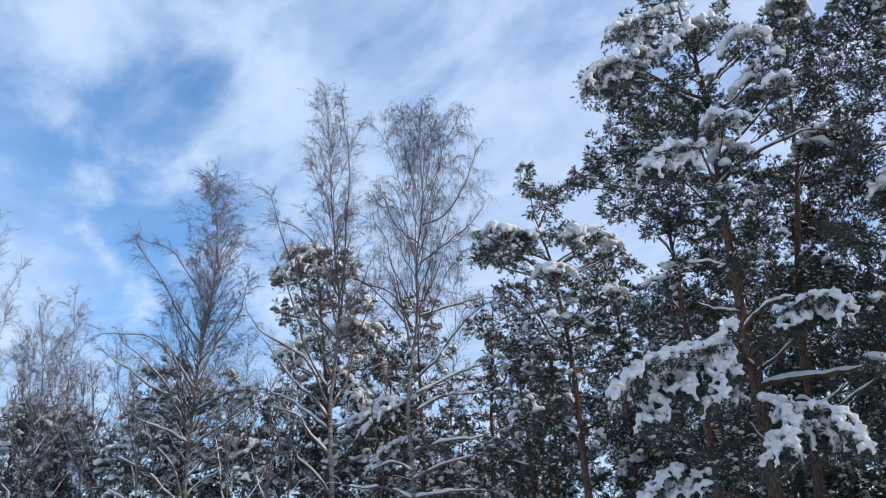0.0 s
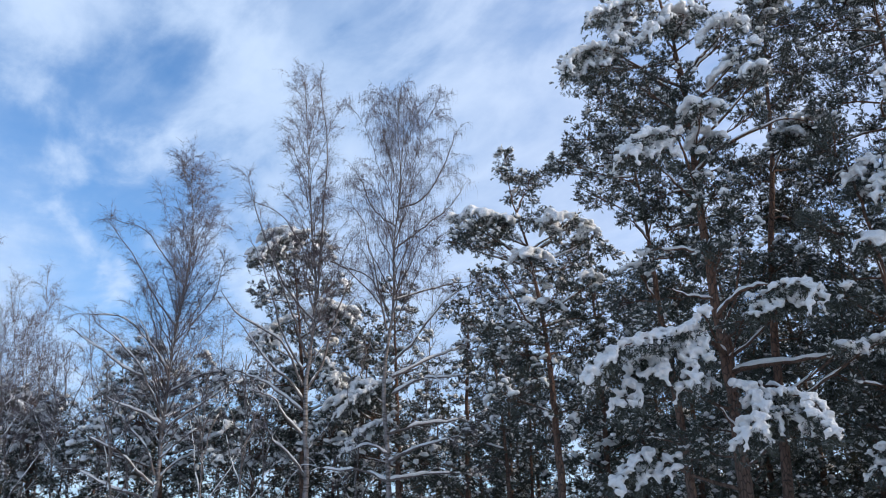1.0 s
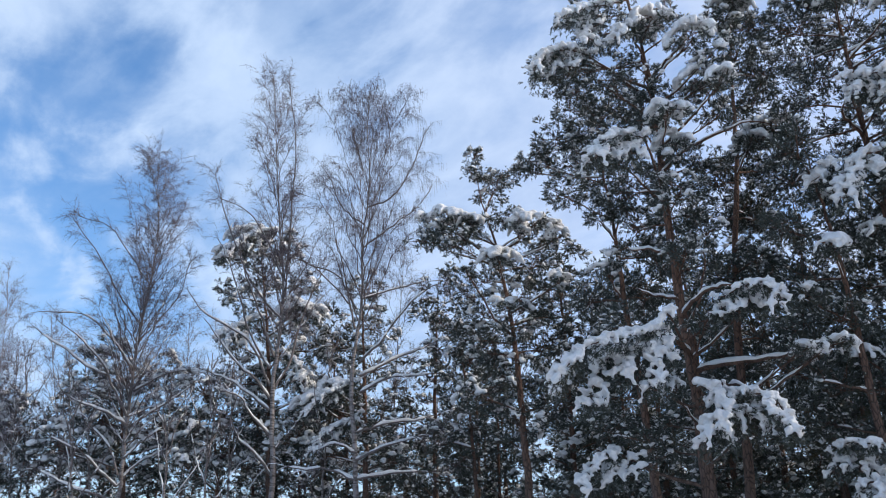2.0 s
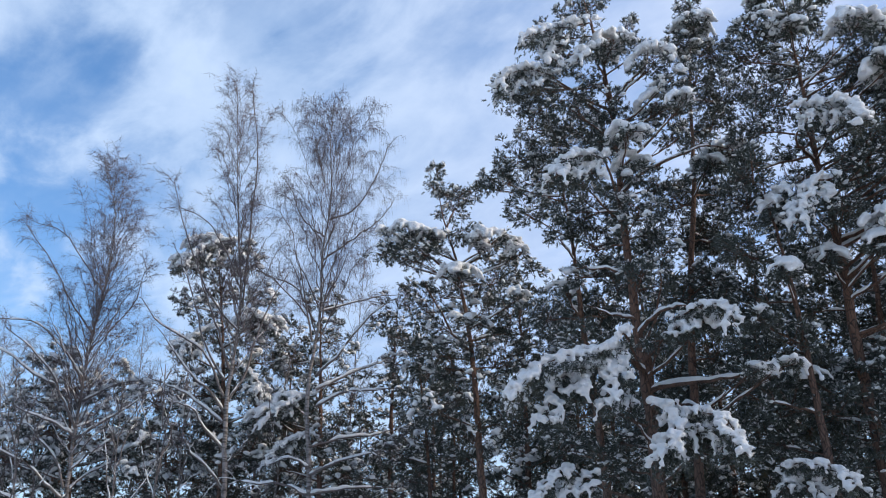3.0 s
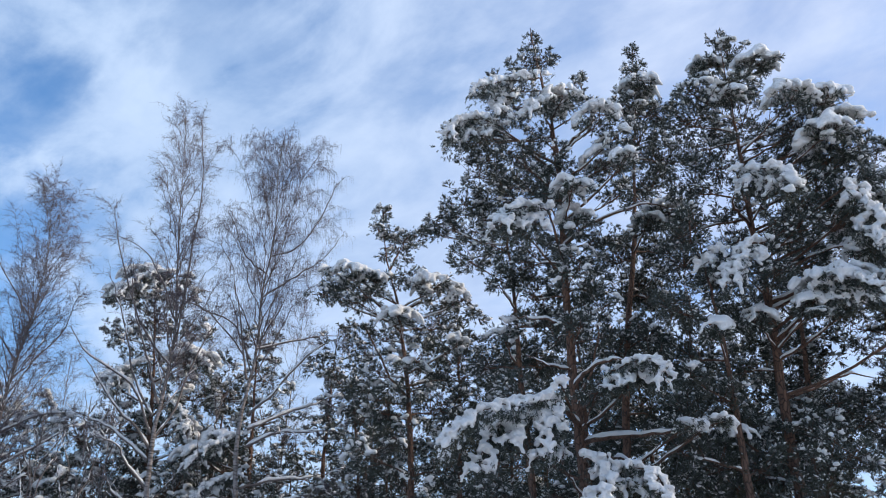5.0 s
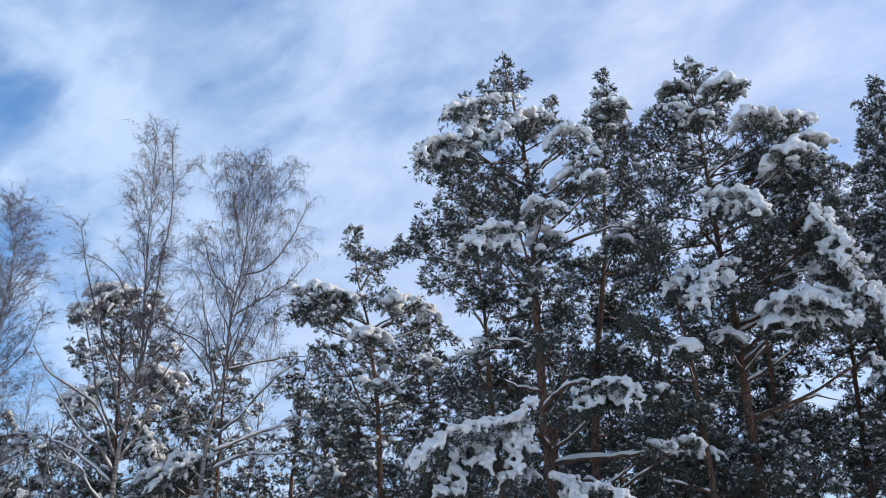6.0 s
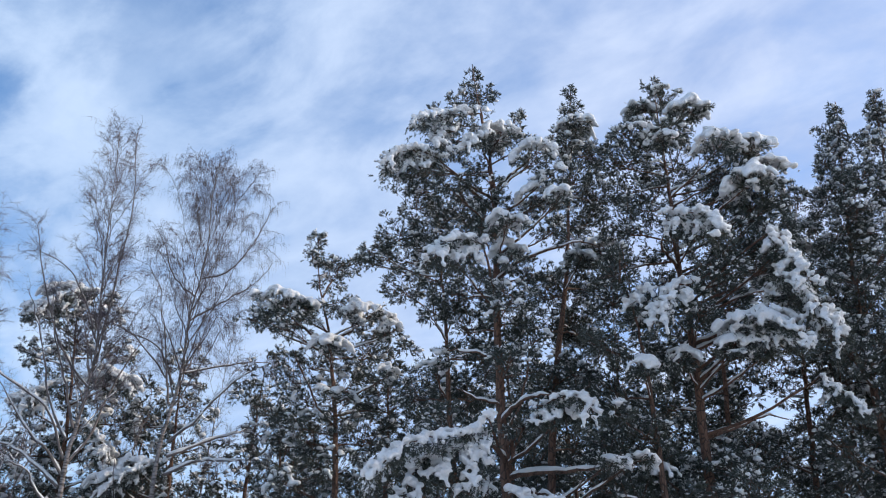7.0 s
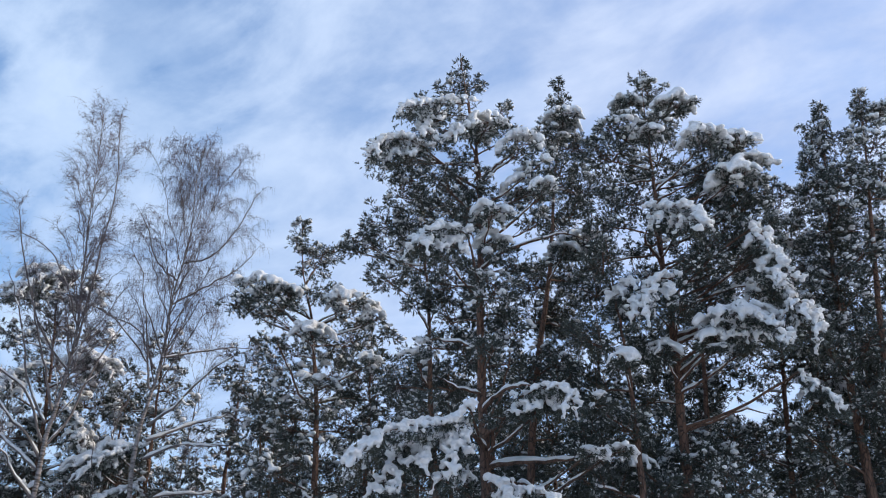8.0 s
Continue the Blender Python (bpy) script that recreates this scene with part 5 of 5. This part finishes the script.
bough(left_backdrop_pine, -0.19, 0.36, 6.26, 1.47, 0.84, 0.74)
bough(left_backdrop_pine, 0.46, 0.42, 5.49, 0.8, 0.52, 0.27, 1.5)
bough(left_backdrop_pine, -1.28, 1.35, 6.04, 0.65, 0.55, 0.47, 1.5)
far_left_pine = pine("low snowy pine under pale birches", -15.43, 34.73, 24.8, [(0.0, 0.0), (-0.54, 6.03), (-1.09, 8.54), (-1.54, 10.43)], 0.15)
bough(far_left_pine, -2.29, -0.67, 8.66, 1.3, 0.68, 0.67)
bough(far_left_pine, -0.61, 0.45, 9.02, 1.36, 0.72, 0.67)
bough(far_left_pine, -1.7, 0.31, 7.72, 1.65, 1.14, 0.72)
bough(far_left_pine, 0.22, -1.1, 7.63, 1.26, 1.13, 0.72)
bough(far_left_pine, -2.27, -0.07, 6.37, 1.14, 0.96, 0.72)
bough(far_left_pine, -0.37, -0.66, 6.19, 1.38, 0.87, 0.72)
bough(far_left_pine, 1.5, -1.07, 6.47, 1.17, 0.88, 0.74)
bough(far_left_pine, -0.56, 0.24, 5, 0.79, 0.59, 0.37, 1.5)
thicket_pine = pine("young snowy pine in the birch thicket", -5.86, 31.46, 11.2, [(0.0, 0.0), (-0.37, 5.63), (-0.71, 7.72), (-0.97, 9.7)], 0.11)
bough(thicket_pine, -1.03, -0.88, 8.5, 0.9, 0.81, 0.74)
bough(thicket_pine, -0.34, -0.44, 7.76, 0.86, 0.68, 0.74)
bough(thicket_pine, -1.22, -0.76, 7.14, 0.97, 0.79, 0.74)
bough(thicket_pine, -0.14, -0.74, 6.46, 1.05, 0.88, 0.74)
bough(thicket_pine, -1.19, -1.11, 5.67, 1.02, 0.64, 0.74)
left_birch = birch("bare birch with purple twig crown and snowy low limbs", -9.08, 29.64, 17.1, [(0.0, 0.0), (-0.06, 5.31), (-0.13, 7.8), (-0.13, 10.14), (0.06, 13.61), (-0.1, 15.81), (-0.81, 17.73)], 0.11, zlow=6.0, spread=2.4, limbs_n=70)
limb(left_birch, [(-0.15, -0.0, 7.36), (-0.68, -0.28, 8.16), (-1.18, -0.56, 9.06), (-1.71, -0.84, 9.55), (-2.11, -1.12, 9.84), (-2.77, -1.4, 10.19)], 0.06)
limb(left_birch, [(-1.05, 0.0, 8.8), (-1.75, 0.28, 9.12), (-2.51, 0.56, 9.74), (-3.04, 0.84, 10.08), (-3.91, 1.12, 10.71)], 0.06)
limb(left_birch, [(-0.11, -0.0, 8.78), (-0.49, -0.28, 9.41), (-0.94, -0.56, 9.91), (-1.42, -0.84, 10.61)], 0.06)
limb(left_birch, [(-0.04, 0.0, 8.27), (0.57, 0.28, 8.8), (1.32, 0.56, 9.25), (2.15, 0.84, 9.39), (2.83, 1.12, 9.18)], 0.06)
limb(left_birch, [(-0.04, -0.0, 6.97), (0.71, -0.28, 7.56), (1.57, -0.56, 8.18), (2.25, -0.84, 8.79)], 0.06)
limb(left_birch, [(-0.1, 0.0, 7.36), (0.61, 0.28, 7.77), (1.27, 0.56, 8.08)], 0.045)
limb(left_birch, [(-0.07, -0.0, 5.9), (0.48, -0.28, 6.46), (1.31, -0.56, 7.15)], 0.045)
limb(left_birch, [(-0.17, 0.0, 4.95), (0.41, 0.28, 5.76), (1.12, 0.56, 6.23), (2.05, 0.84, 6.72)], 0.06)
limb(left_birch, [(-0.17, -0.0, 4.95), (-0.81, -0.28, 5.45), (-1.51, -0.56, 6.03), (-2.13, -0.84, 6.23), (-2.85, -1.12, 6.6)], 0.06)
limb(left_birch, [(-0.17, 0.0, 5.32), (-0.58, 0.28, 6.3), (-1.24, 0.56, 6.99), (-1.69, 0.84, 7.51), (-2.45, 1.12, 7.61)], 0.06)
limb(left_birch, [(-0.15, -0.0, 7.06), (-0.74, -0.28, 7.36), (-1.68, -0.56, 7.63), (-2.41, -0.84, 7.91)], 0.06)
limb(left_birch, [(-0.07, 0.0, 4.39), (-0.5, 0.28, 4.59), (-1.44, 0.56, 4.87), (-2.21, 0.84, 5.25), (-3.19, 1.12, 5.71)], 0.06)
limb(left_birch, [(-0.13, 0.0, 9.06), (-0.99, 0.17, 10.11), (-1.91, 0.33, 10.96), (-3.65, 0.5, 11.07)], 0.045)
limb(left_birch, [(-0.13, 0.0, 10.8), (-1.0, -0.17, 11.79), (-1.78, -0.33, 13.03), (-3.0, -0.5, 14.45)], 0.05)
limb(left_birch, [(-0.02, 0.0, 12.41), (-1.03, 0.23, 13.81), (-1.8, 0.47, 14.78), (-2.93, 0.7, 15.11)], 0.045)
limb(left_birch, [(-0.13, 0.0, 10.14), (0.55, -0.13, 11.05), (1.08, -0.27, 11.97), (1.36, -0.4, 13.37)], 0.04)
middle_birch = birch("bare multi-stem birch with snow-lined rising limbs", -3.51, 27.28, 7.6, [(0.0, 0.0), (-0.13, 5.01), (-0.3, 7.88), (-0.19, 11.12), (-0.58, 14.65), (-0.92, 18.05), (-1.18, 20.34)], 0.12, zlow=8.5, spread=1.7, limbs_n=42, full=0.2)
limb(middle_birch, [(-0.41, -0.0, 7.98), (-1.27, -0.28, 9.42), (-2.04, -0.56, 9.88), (-2.77, -0.84, 10.13), (-3.27, -1.12, 10.79)], 0.06)
limb(middle_birch, [(-0.45, 0.0, 8.55), (-1.22, 0.28, 9.78), (-1.63, 0.56, 11.08), (-2.04, 0.84, 12.23), (-2.69, 1.12, 13.63)], 0.06)
limb(middle_birch, [(-0.34, -0.0, 8.95), (-1.11, -0.28, 10.83), (-1.59, -0.56, 11.94), (-1.86, -0.84, 12.86)], 0.06)
limb(middle_birch, [(-0.3, 0.0, 7.79), (0.19, 0.28, 8.85), (0.41, 0.56, 9.96), (0.65, 0.84, 11.01), (1.0, 1.12, 12.12), (1.48, 1.4, 13.18)], 0.06)
limb(middle_birch, [(-0.37, -0.0, 7.5), (-0.87, -0.28, 8.08), (-1.54, -0.56, 8.55), (-2.24, -0.84, 9.39), (-2.63, -1.12, 9.86)], 0.06)
limb(middle_birch, [(-0.37, 0.0, 7.12), (-1.22, 0.28, 7.81), (-2.02, 0.56, 8.33), (-2.9, 0.84, 8.65)], 0.06)
limb(middle_birch, [(-0.3, -0.0, 6.29), (-0.85, -0.28, 6.77), (-1.35, -0.56, 7.43), (-1.96, -0.84, 7.53)], 0.06)
limb(middle_birch, [(-0.22, 0.0, 5.75), (0.28, 0.28, 6.36), (0.79, 0.56, 7.18)], 0.045)
limb(middle_birch, [(-0.17, -0.0, 5.04), (-0.75, -0.28, 5.7), (-1.21, -0.56, 5.99), (-1.52, -0.84, 6.64)], 0.06)
limb(middle_birch, [(-0.11, 0.0, 11.12), (-0.1, 0.07, 14.25), (-0.11, 0.13, 17.18), (-0.55, 0.2, 20.45)], 0.06)
limb(middle_birch, [(-0.14, 0.0, 10.28), (-0.98, -0.13, 11.03), (-1.88, -0.27, 12.65), (-2.9, -0.4, 15.47)], 0.06)
limb(middle_birch, [(-0.31, 0.0, 11.97), (-1.15, 0.1, 13.74), (-2.04, 0.2, 14.66), (-2.69, 0.3, 14.9)], 0.05)
weeping_birch = birch("tall bare weeping birch with snow on its long limbs", -0.74, 25.99, 2.0, [(0.0, 0.0), (-0.15, 4.85), (-0.4, 7.96), (-0.14, 10.67), (-0.17, 12.97), (0.01, 14.75), (-0.15, 17.34), (-0.1, 18.71)], 0.12, zlow=9.5, spread=2.05, limbs_n=36, droop=1.0, full=0.7)
limb(weeping_birch, [(-0.15, -0.0, 8.47), (0.55, -0.28, 9.17), (1.08, -0.56, 9.87), (1.79, -0.84, 10.59), (2.42, -1.12, 10.91)], 0.06)
limb(weeping_birch, [(-0.13, 0.0, 8.0), (0.78, 0.28, 8.57), (1.73, 0.56, 9.05), (2.62, 0.84, 9.56)], 0.06)
limb(weeping_birch, [(-0.11, -0.0, 7.45), (0.77, -0.28, 7.86), (1.48, -0.56, 7.9), (2.54, -0.84, 7.94)], 0.06)
limb(weeping_birch, [(-0.15, 0.0, 6.18), (0.65, 0.28, 6.51), (1.58, 0.56, 6.67), (2.53, 0.84, 6.93)], 0.06)
limb(weeping_birch, [(-0.2, -0.0, 5.31), (0.48, -0.28, 5.62), (1.34, -0.56, 5.84), (2.02, -0.84, 5.98)], 0.06)
limb(weeping_birch, [(-0.17, 0.0, 4.72), (0.7, 0.28, 4.93), (1.78, 0.56, 5.06), (2.72, 0.84, 5.1)], 0.06)
limb(weeping_birch, [(-0.35, -0.0, 9.62), (-0.63, -0.28, 10.9), (-0.85, -0.56, 11.8), (-1.07, -0.84, 12.49)], 0.06)
limb(weeping_birch, [(-0.32, 0.0, 10.31), (-1.15, 0.28, 11.7), (-1.85, 0.56, 11.99), (-2.28, 0.84, 12.41)], 0.06)
limb(weeping_birch, [(-0.21, -0.0, 5.57), (-0.83, -0.28, 5.78), (-1.4, -0.56, 5.47)], 0.045)
limb(weeping_birch, [(-0.21, 0.0, 4.72), (-1.06, 0.28, 5.09), (-1.95, 0.56, 5.12), (-2.6, 0.84, 5.32)], 0.06)
limb(weeping_birch, [(-0.13, 0.0, 12.54), (0.86, 0.1, 13.47), (1.68, 0.2, 14.2), (2.32, 0.3, 15.17)], 0.05)
limb(weeping_birch, [(-0.58, 0.0, 10.47), (-1.27, 0.1, 11.31), (-1.88, 0.2, 11.86), (-2.89, 0.3, 12.31)], 0.05)
limb(weeping_birch, [(-0.14, 0.0, 10.67), (0.86, 0.2, 11.06), (1.85, 0.4, 11.46), (2.67, 0.6, 11.65)], 0.05)
limb(weeping_birch, [(-0.07, 0.0, 14.07), (0.85, -0.17, 14.46), (1.46, -0.33, 15.52), (1.98, -0.5, 17.08)], 0.05)
limb(weeping_birch, [(-0.14, 0.0, 13.41), (-0.95, 0.13, 14.12), (-1.4, 0.27, 15.32), (-1.73, 0.4, 15.86)], 0.05)
slim_birch_0 = birch("slim bare birch in a far pale group", -16.12, 36.61, 24.3, [(0.0, 0.0), (-0.37, 6.29), (-0.98, 10.46), (-1.2, 13.1), (-1.5, 15.3)], 0.075, zlow=5.0, spread=1.7, limbs_n=20, droop=0.25, stout=0.95)
slim_birch_1 = birch("slim bare birch with faded brown twigs", -17.22, 37.21, 25.6, [(0.0, 0.0), (-0.51, 6.35), (-1.26, 10.05), (-1.67, 12.67), (-2.19, 14.83)], 0.075, zlow=5.0, spread=1.8, limbs_n=20, droop=0.25, stout=0.95)
slim_birch_2 = birch("bare birch at the edge of the far group", -17.66, 38.12, 26.0, [(0.0, 0.0), (-0.81, 6.45), (-1.5, 8.67), (-2.13, 10.7), (-2.89, 12.78)], 0.075, zlow=5.0, spread=1.8, limbs_n=20, droop=0.25, stout=0.95)
slim_birch_3 = birch("tall bare birch standing apart", -18.53, 35.45, 28.3, [(0.0, 0.0), (-0.51, 6.13), (-1.64, 11.6), (-2.52, 15.75), (-3.2, 18.62)], 0.075, zlow=5.0, spread=2.2, limbs_n=20, droop=0.25, stout=0.95)
slim_birch_4 = birch("bushy birch with faded brown twigs", -15.34, 33.67, 25.1, [(0.0, 0.0), (-0.38, 5.91), (-0.69, 7.9), (-0.94, 9.98), (-1.28, 12.15)], 0.075, zlow=5.0, spread=1.7, limbs_n=20, droop=0.25, stout=0.95)
slim_birch_5 = birch("bushy birch with faded brown twigs", -15.32, 32.58, 26.0, [(0.0, 0.0), (-0.53, 5.76), (-0.96, 7.67), (-1.42, 9.65), (-1.94, 11.95)], 0.075, zlow=5.0, spread=1.7, limbs_n=20, droop=0.25, stout=0.95)
slim_birch_6 = birch("bushy birch with faded brown twigs", -13.65, 32.23, 23.5, [(0.0, 0.0), (-0.32, 5.73), (-0.53, 7.2), (-0.71, 8.74), (-0.89, 10.32)], 0.075, zlow=5.0, spread=1.5, limbs_n=20, droop=0.25, stout=0.95)
slim_birch_7 = birch("young birch with snow-lined limbs", -13.52, 27.90, 26.8, [(0.0, 0.0), (-0.53, 5.15), (-0.8, 6.23), (-1.12, 7.33), (-1.41, 8.47)], 0.075, zlow=3.5, spread=2.2, limbs_n=9, droop=0.2, laden=True)
slim_birch_8 = birch("young birch with snow-lined limbs", -9.96, 28.30, 20.1, [(0.0, 0.0), (-0.36, 5.22), (-0.59, 6.52), (-0.82, 7.86), (-1.06, 9.25)], 0.075, zlow=3.5, spread=2.2, limbs_n=9, droop=0.2, laden=True)
slim_birch_9 = birch("young birch with snow-lined limbs", -7.09, 28.12, 14.4, [(0.0, 0.0), (-0.15, 5.21), (-0.23, 6.32), (-0.27, 7.47), (-0.38, 8.86)], 0.075, zlow=3.5, spread=2.2, limbs_n=9, droop=0.2, laden=True)
slim_birch_10 = birch("young birch with snow-lined limbs", -5.66, 27.42, 11.9, [(0.0, 0.0), (-0.11, 5.12), (-0.17, 6.21), (-0.2, 7.52), (-0.3, 9.09)], 0.075, zlow=3.5, spread=2.2, limbs_n=9, droop=0.2, laden=True)
slim_birch_11 = birch("slim birch with snow along its twigs", -13.36, 33.43, 22.5, [(0.0, 0.0), (-0.45, 5.87), (-0.74, 7.4), (-1.12, 9.2), (-1.51, 11.08)], 0.075, zlow=3.5, spread=2.1, limbs_n=9, droop=0.2, laden=True)
slim_birch_12 = birch("slim birch with snow along its twigs", -10.42, 31.31, 19.1, [(0.0, 0.0), (-0.37, 5.61), (-0.61, 7.04), (-0.93, 8.75), (-1.26, 10.51)], 0.075, zlow=3.5, spread=2.1, limbs_n=9, droop=0.2, laden=True)
slim_birch_13 = birch("slim birch with snow along its twigs", -5.35, 29.52, 10.5, [(0.0, 0.0), (-0.1, 5.39), (-0.17, 6.76), (-0.21, 8.39), (-0.25, 10.1)], 0.075, zlow=3.5, spread=2.0, limbs_n=9, droop=0.2, laden=True)
slim_birch_14 = birch("slim birch with snow along its twigs", -2.17, 28.92, 4.2, [(0.0, 0.0), (0.06, 5.32), (0.1, 6.66), (0.13, 8.27), (0.2, 10.38)], 0.075, zlow=3.5, spread=2.0, limbs_n=9, droop=0.2, laden=True)
slim_birch_15 = birch("thin bare birch in the thicket", -12.33, 33.83, 20.8, [(0.0, 0.0), (-0.46, 5.93), (-0.85, 7.92), (-1.34, 10.0), (-1.79, 12.17)], 0.075, zlow=5.0, spread=1.6, limbs_n=20, droop=0.25, stout=0.95)
slim_birch_16 = birch("thin bare birch in front of the gap", -0.01, 33.00, -0.2, [(0.0, 0.0), (0.15, 5.84), (0.39, 9.67), (0.55, 13.12), (0.72, 15.91)], 0.075, zlow=5.0, spread=1.6, limbs_n=20, droop=0.25, stout=0.95)
slim_birch_17 = birch("thin bare birch between larger ones", -7.96, 34.08, 13.4, [(0.0, 0.0), (-0.17, 5.97), (-0.31, 7.78), (-0.44, 10.16), (-0.56, 12.41)], 0.075, zlow=5.0, spread=1.6, limbs_n=20, droop=0.25, stout=0.95)
slim_birch_18 = birch("thin bare birch beside the multi-stem one", -3.15, 33.85, 5.4, [(0.0, 0.0), (-0.03, 5.95), (-0.05, 8.45), (0.01, 11.11), (0.05, 13.42)], 0.075, zlow=5.0, spread=1.6, limbs_n=20, droop=0.25, stout=0.95)

# ---- the wood behind ----
def backdrop_pine(label, x, y, height, radius, seed):
    tree = pine(label, x, y, 0, [(0, 0), (RNG.uniform(-0.2, 0.2), height * 0.5), (RNG.uniform(-0.3, 0.3), height)], radius)
    tagged(tree.root, group="pines of the wood behind")
    into = (Shape(), Shape(), Shape())
    for i in range(24):
        k = i / 23
        z = height * (0.16 + 0.83 * k)
        r = (1 - k) ** 0.7 * height * 0.13 + 0.15
        phi = i * 2.4 + seed
        q = tree.at(z)
        bough(tree, q[0] + math.cos(phi) * r * 0.7, q[1] + math.sin(phi) * r * 0.7, z, 0.5 + 0.38 * r, 0.45, 0.4 + 0.4 * ((i * 7) % 5) / 4, coarse=3.0, into=into)
    crown = part("crown", into[0], PINE_BARK, tree.root, "thin pine boughs", smooth=True)
    part("needles", into[1], NEEDLES, crown, kind="stuff")
    part("snow_dusting", into[2], SNOW, crown, smooth=True, kind="stuff")
    return tree.root


PROTOS = [backdrop_pine("snow-dusted pine deep in the wood", 10.0, 33.0, 14.0, 0.16, 0.3), backdrop_pine("dark pine deep in the wood", 4.0, 37.0, 13.0, 0.15, 1.7),
          backdrop_pine("lower snowy pine in the wood", 16.0, 29.0, 12.0, 0.14, 4.1)]
for i in range(22):
    side = radians(-36 + 92 * (i + 0.5) / 22 + RNG.uniform(-1.2, 1.2))
    far = RNG.uniform(31, 36) if i % 2 else RNG.uniform(38, 48)
    low = side < radians(-6)
    if low:
        far += 10
        if side < radians(-12) and i % 2:
            continue
    copy_thing(PROTOS[2 if low else i % 3], pose(far * math.sin(side), far * math.cos(side), 0, 0, 0, RNG.uniform(0, 360)))
# second row, close behind the edge
for i in range(14):
    side = radians(11 + 40 * (i + 0.5) / 14 + RNG.uniform(-1.0, 1.0))
    far = RNG.uniform(25.5, 29.5)
    if 38.5 < math.degrees(side) < 42:
        continue
    copy_thing(PROTOS[(i * 2) % 3], pose(far * math.sin(side), far * math.cos(side), 0, 0, 0, RNG.uniform(0, 360)))
# unseen pines carry the wood on to the right, added to block the sun
for x, y, size in ((21.5, 14.0, 1.3), (26.0, 13.0, 1.35), (23.0, 9.5, 1.2), (29.5, 15.5, 1.3), (31.0, 10.0, 1.35), (35.0, 13.0, 1.4)):
    copy_thing(PROTOS[int(x) % 3], pose(x, y, 0, 0, 0, RNG.uniform(0, 360)) @ Matrix.Scale(size, 4))
# younger trees that close the foot of the wood
for i in range(54):
    side = radians(-36 + 94 * (i + 0.5) / 54 + RNG.uniform(-0.8, 0.8))
    far = RNG.uniform(33, 36) if i % 2 else RNG.uniform(38, 44)
    copy_thing(PROTOS[i % 3], pose(far * math.sin(side), far * math.cos(side), 0, 0, 0, RNG.uniform(0, 360)) @ Matrix.Scale(RNG.uniform(0.6, 0.85) * (0.9 if side < radians(-6) else 1.0), 4))
# low growth far off, under the gaps
for i in range(11):
    side = radians(-34 + 62 * (i + 0.5) / 11 + RNG.uniform(-1.5, 1.5))
    far = RNG.uniform(46, 54)
    copy_thing(PROTOS[(i + 1) % 3], pose(far * math.sin(side), far * math.cos(side), 0, 0, 0, RNG.uniform(0, 360)) @ Matrix.Scale(0.85, 4))
# two unseen ranks of pines round behind the eye, added to cut the skylight
for i in range(22):
    turn, far = 112 + 166 * (i + 0.5) / 22 + RNG.uniform(-2, 2), (17.5 if i % 2 else 22.5) + RNG.uniform(-1.5, 1.5)
    copy_thing(PROTOS[i % 3], pose(far * math.sin(radians(turn)), far * math.cos(radians(turn)), 0, 0, 0, RNG.uniform(0, 360)) @ Matrix.Scale(RNG.uniform(1.15, 1.35), 4))
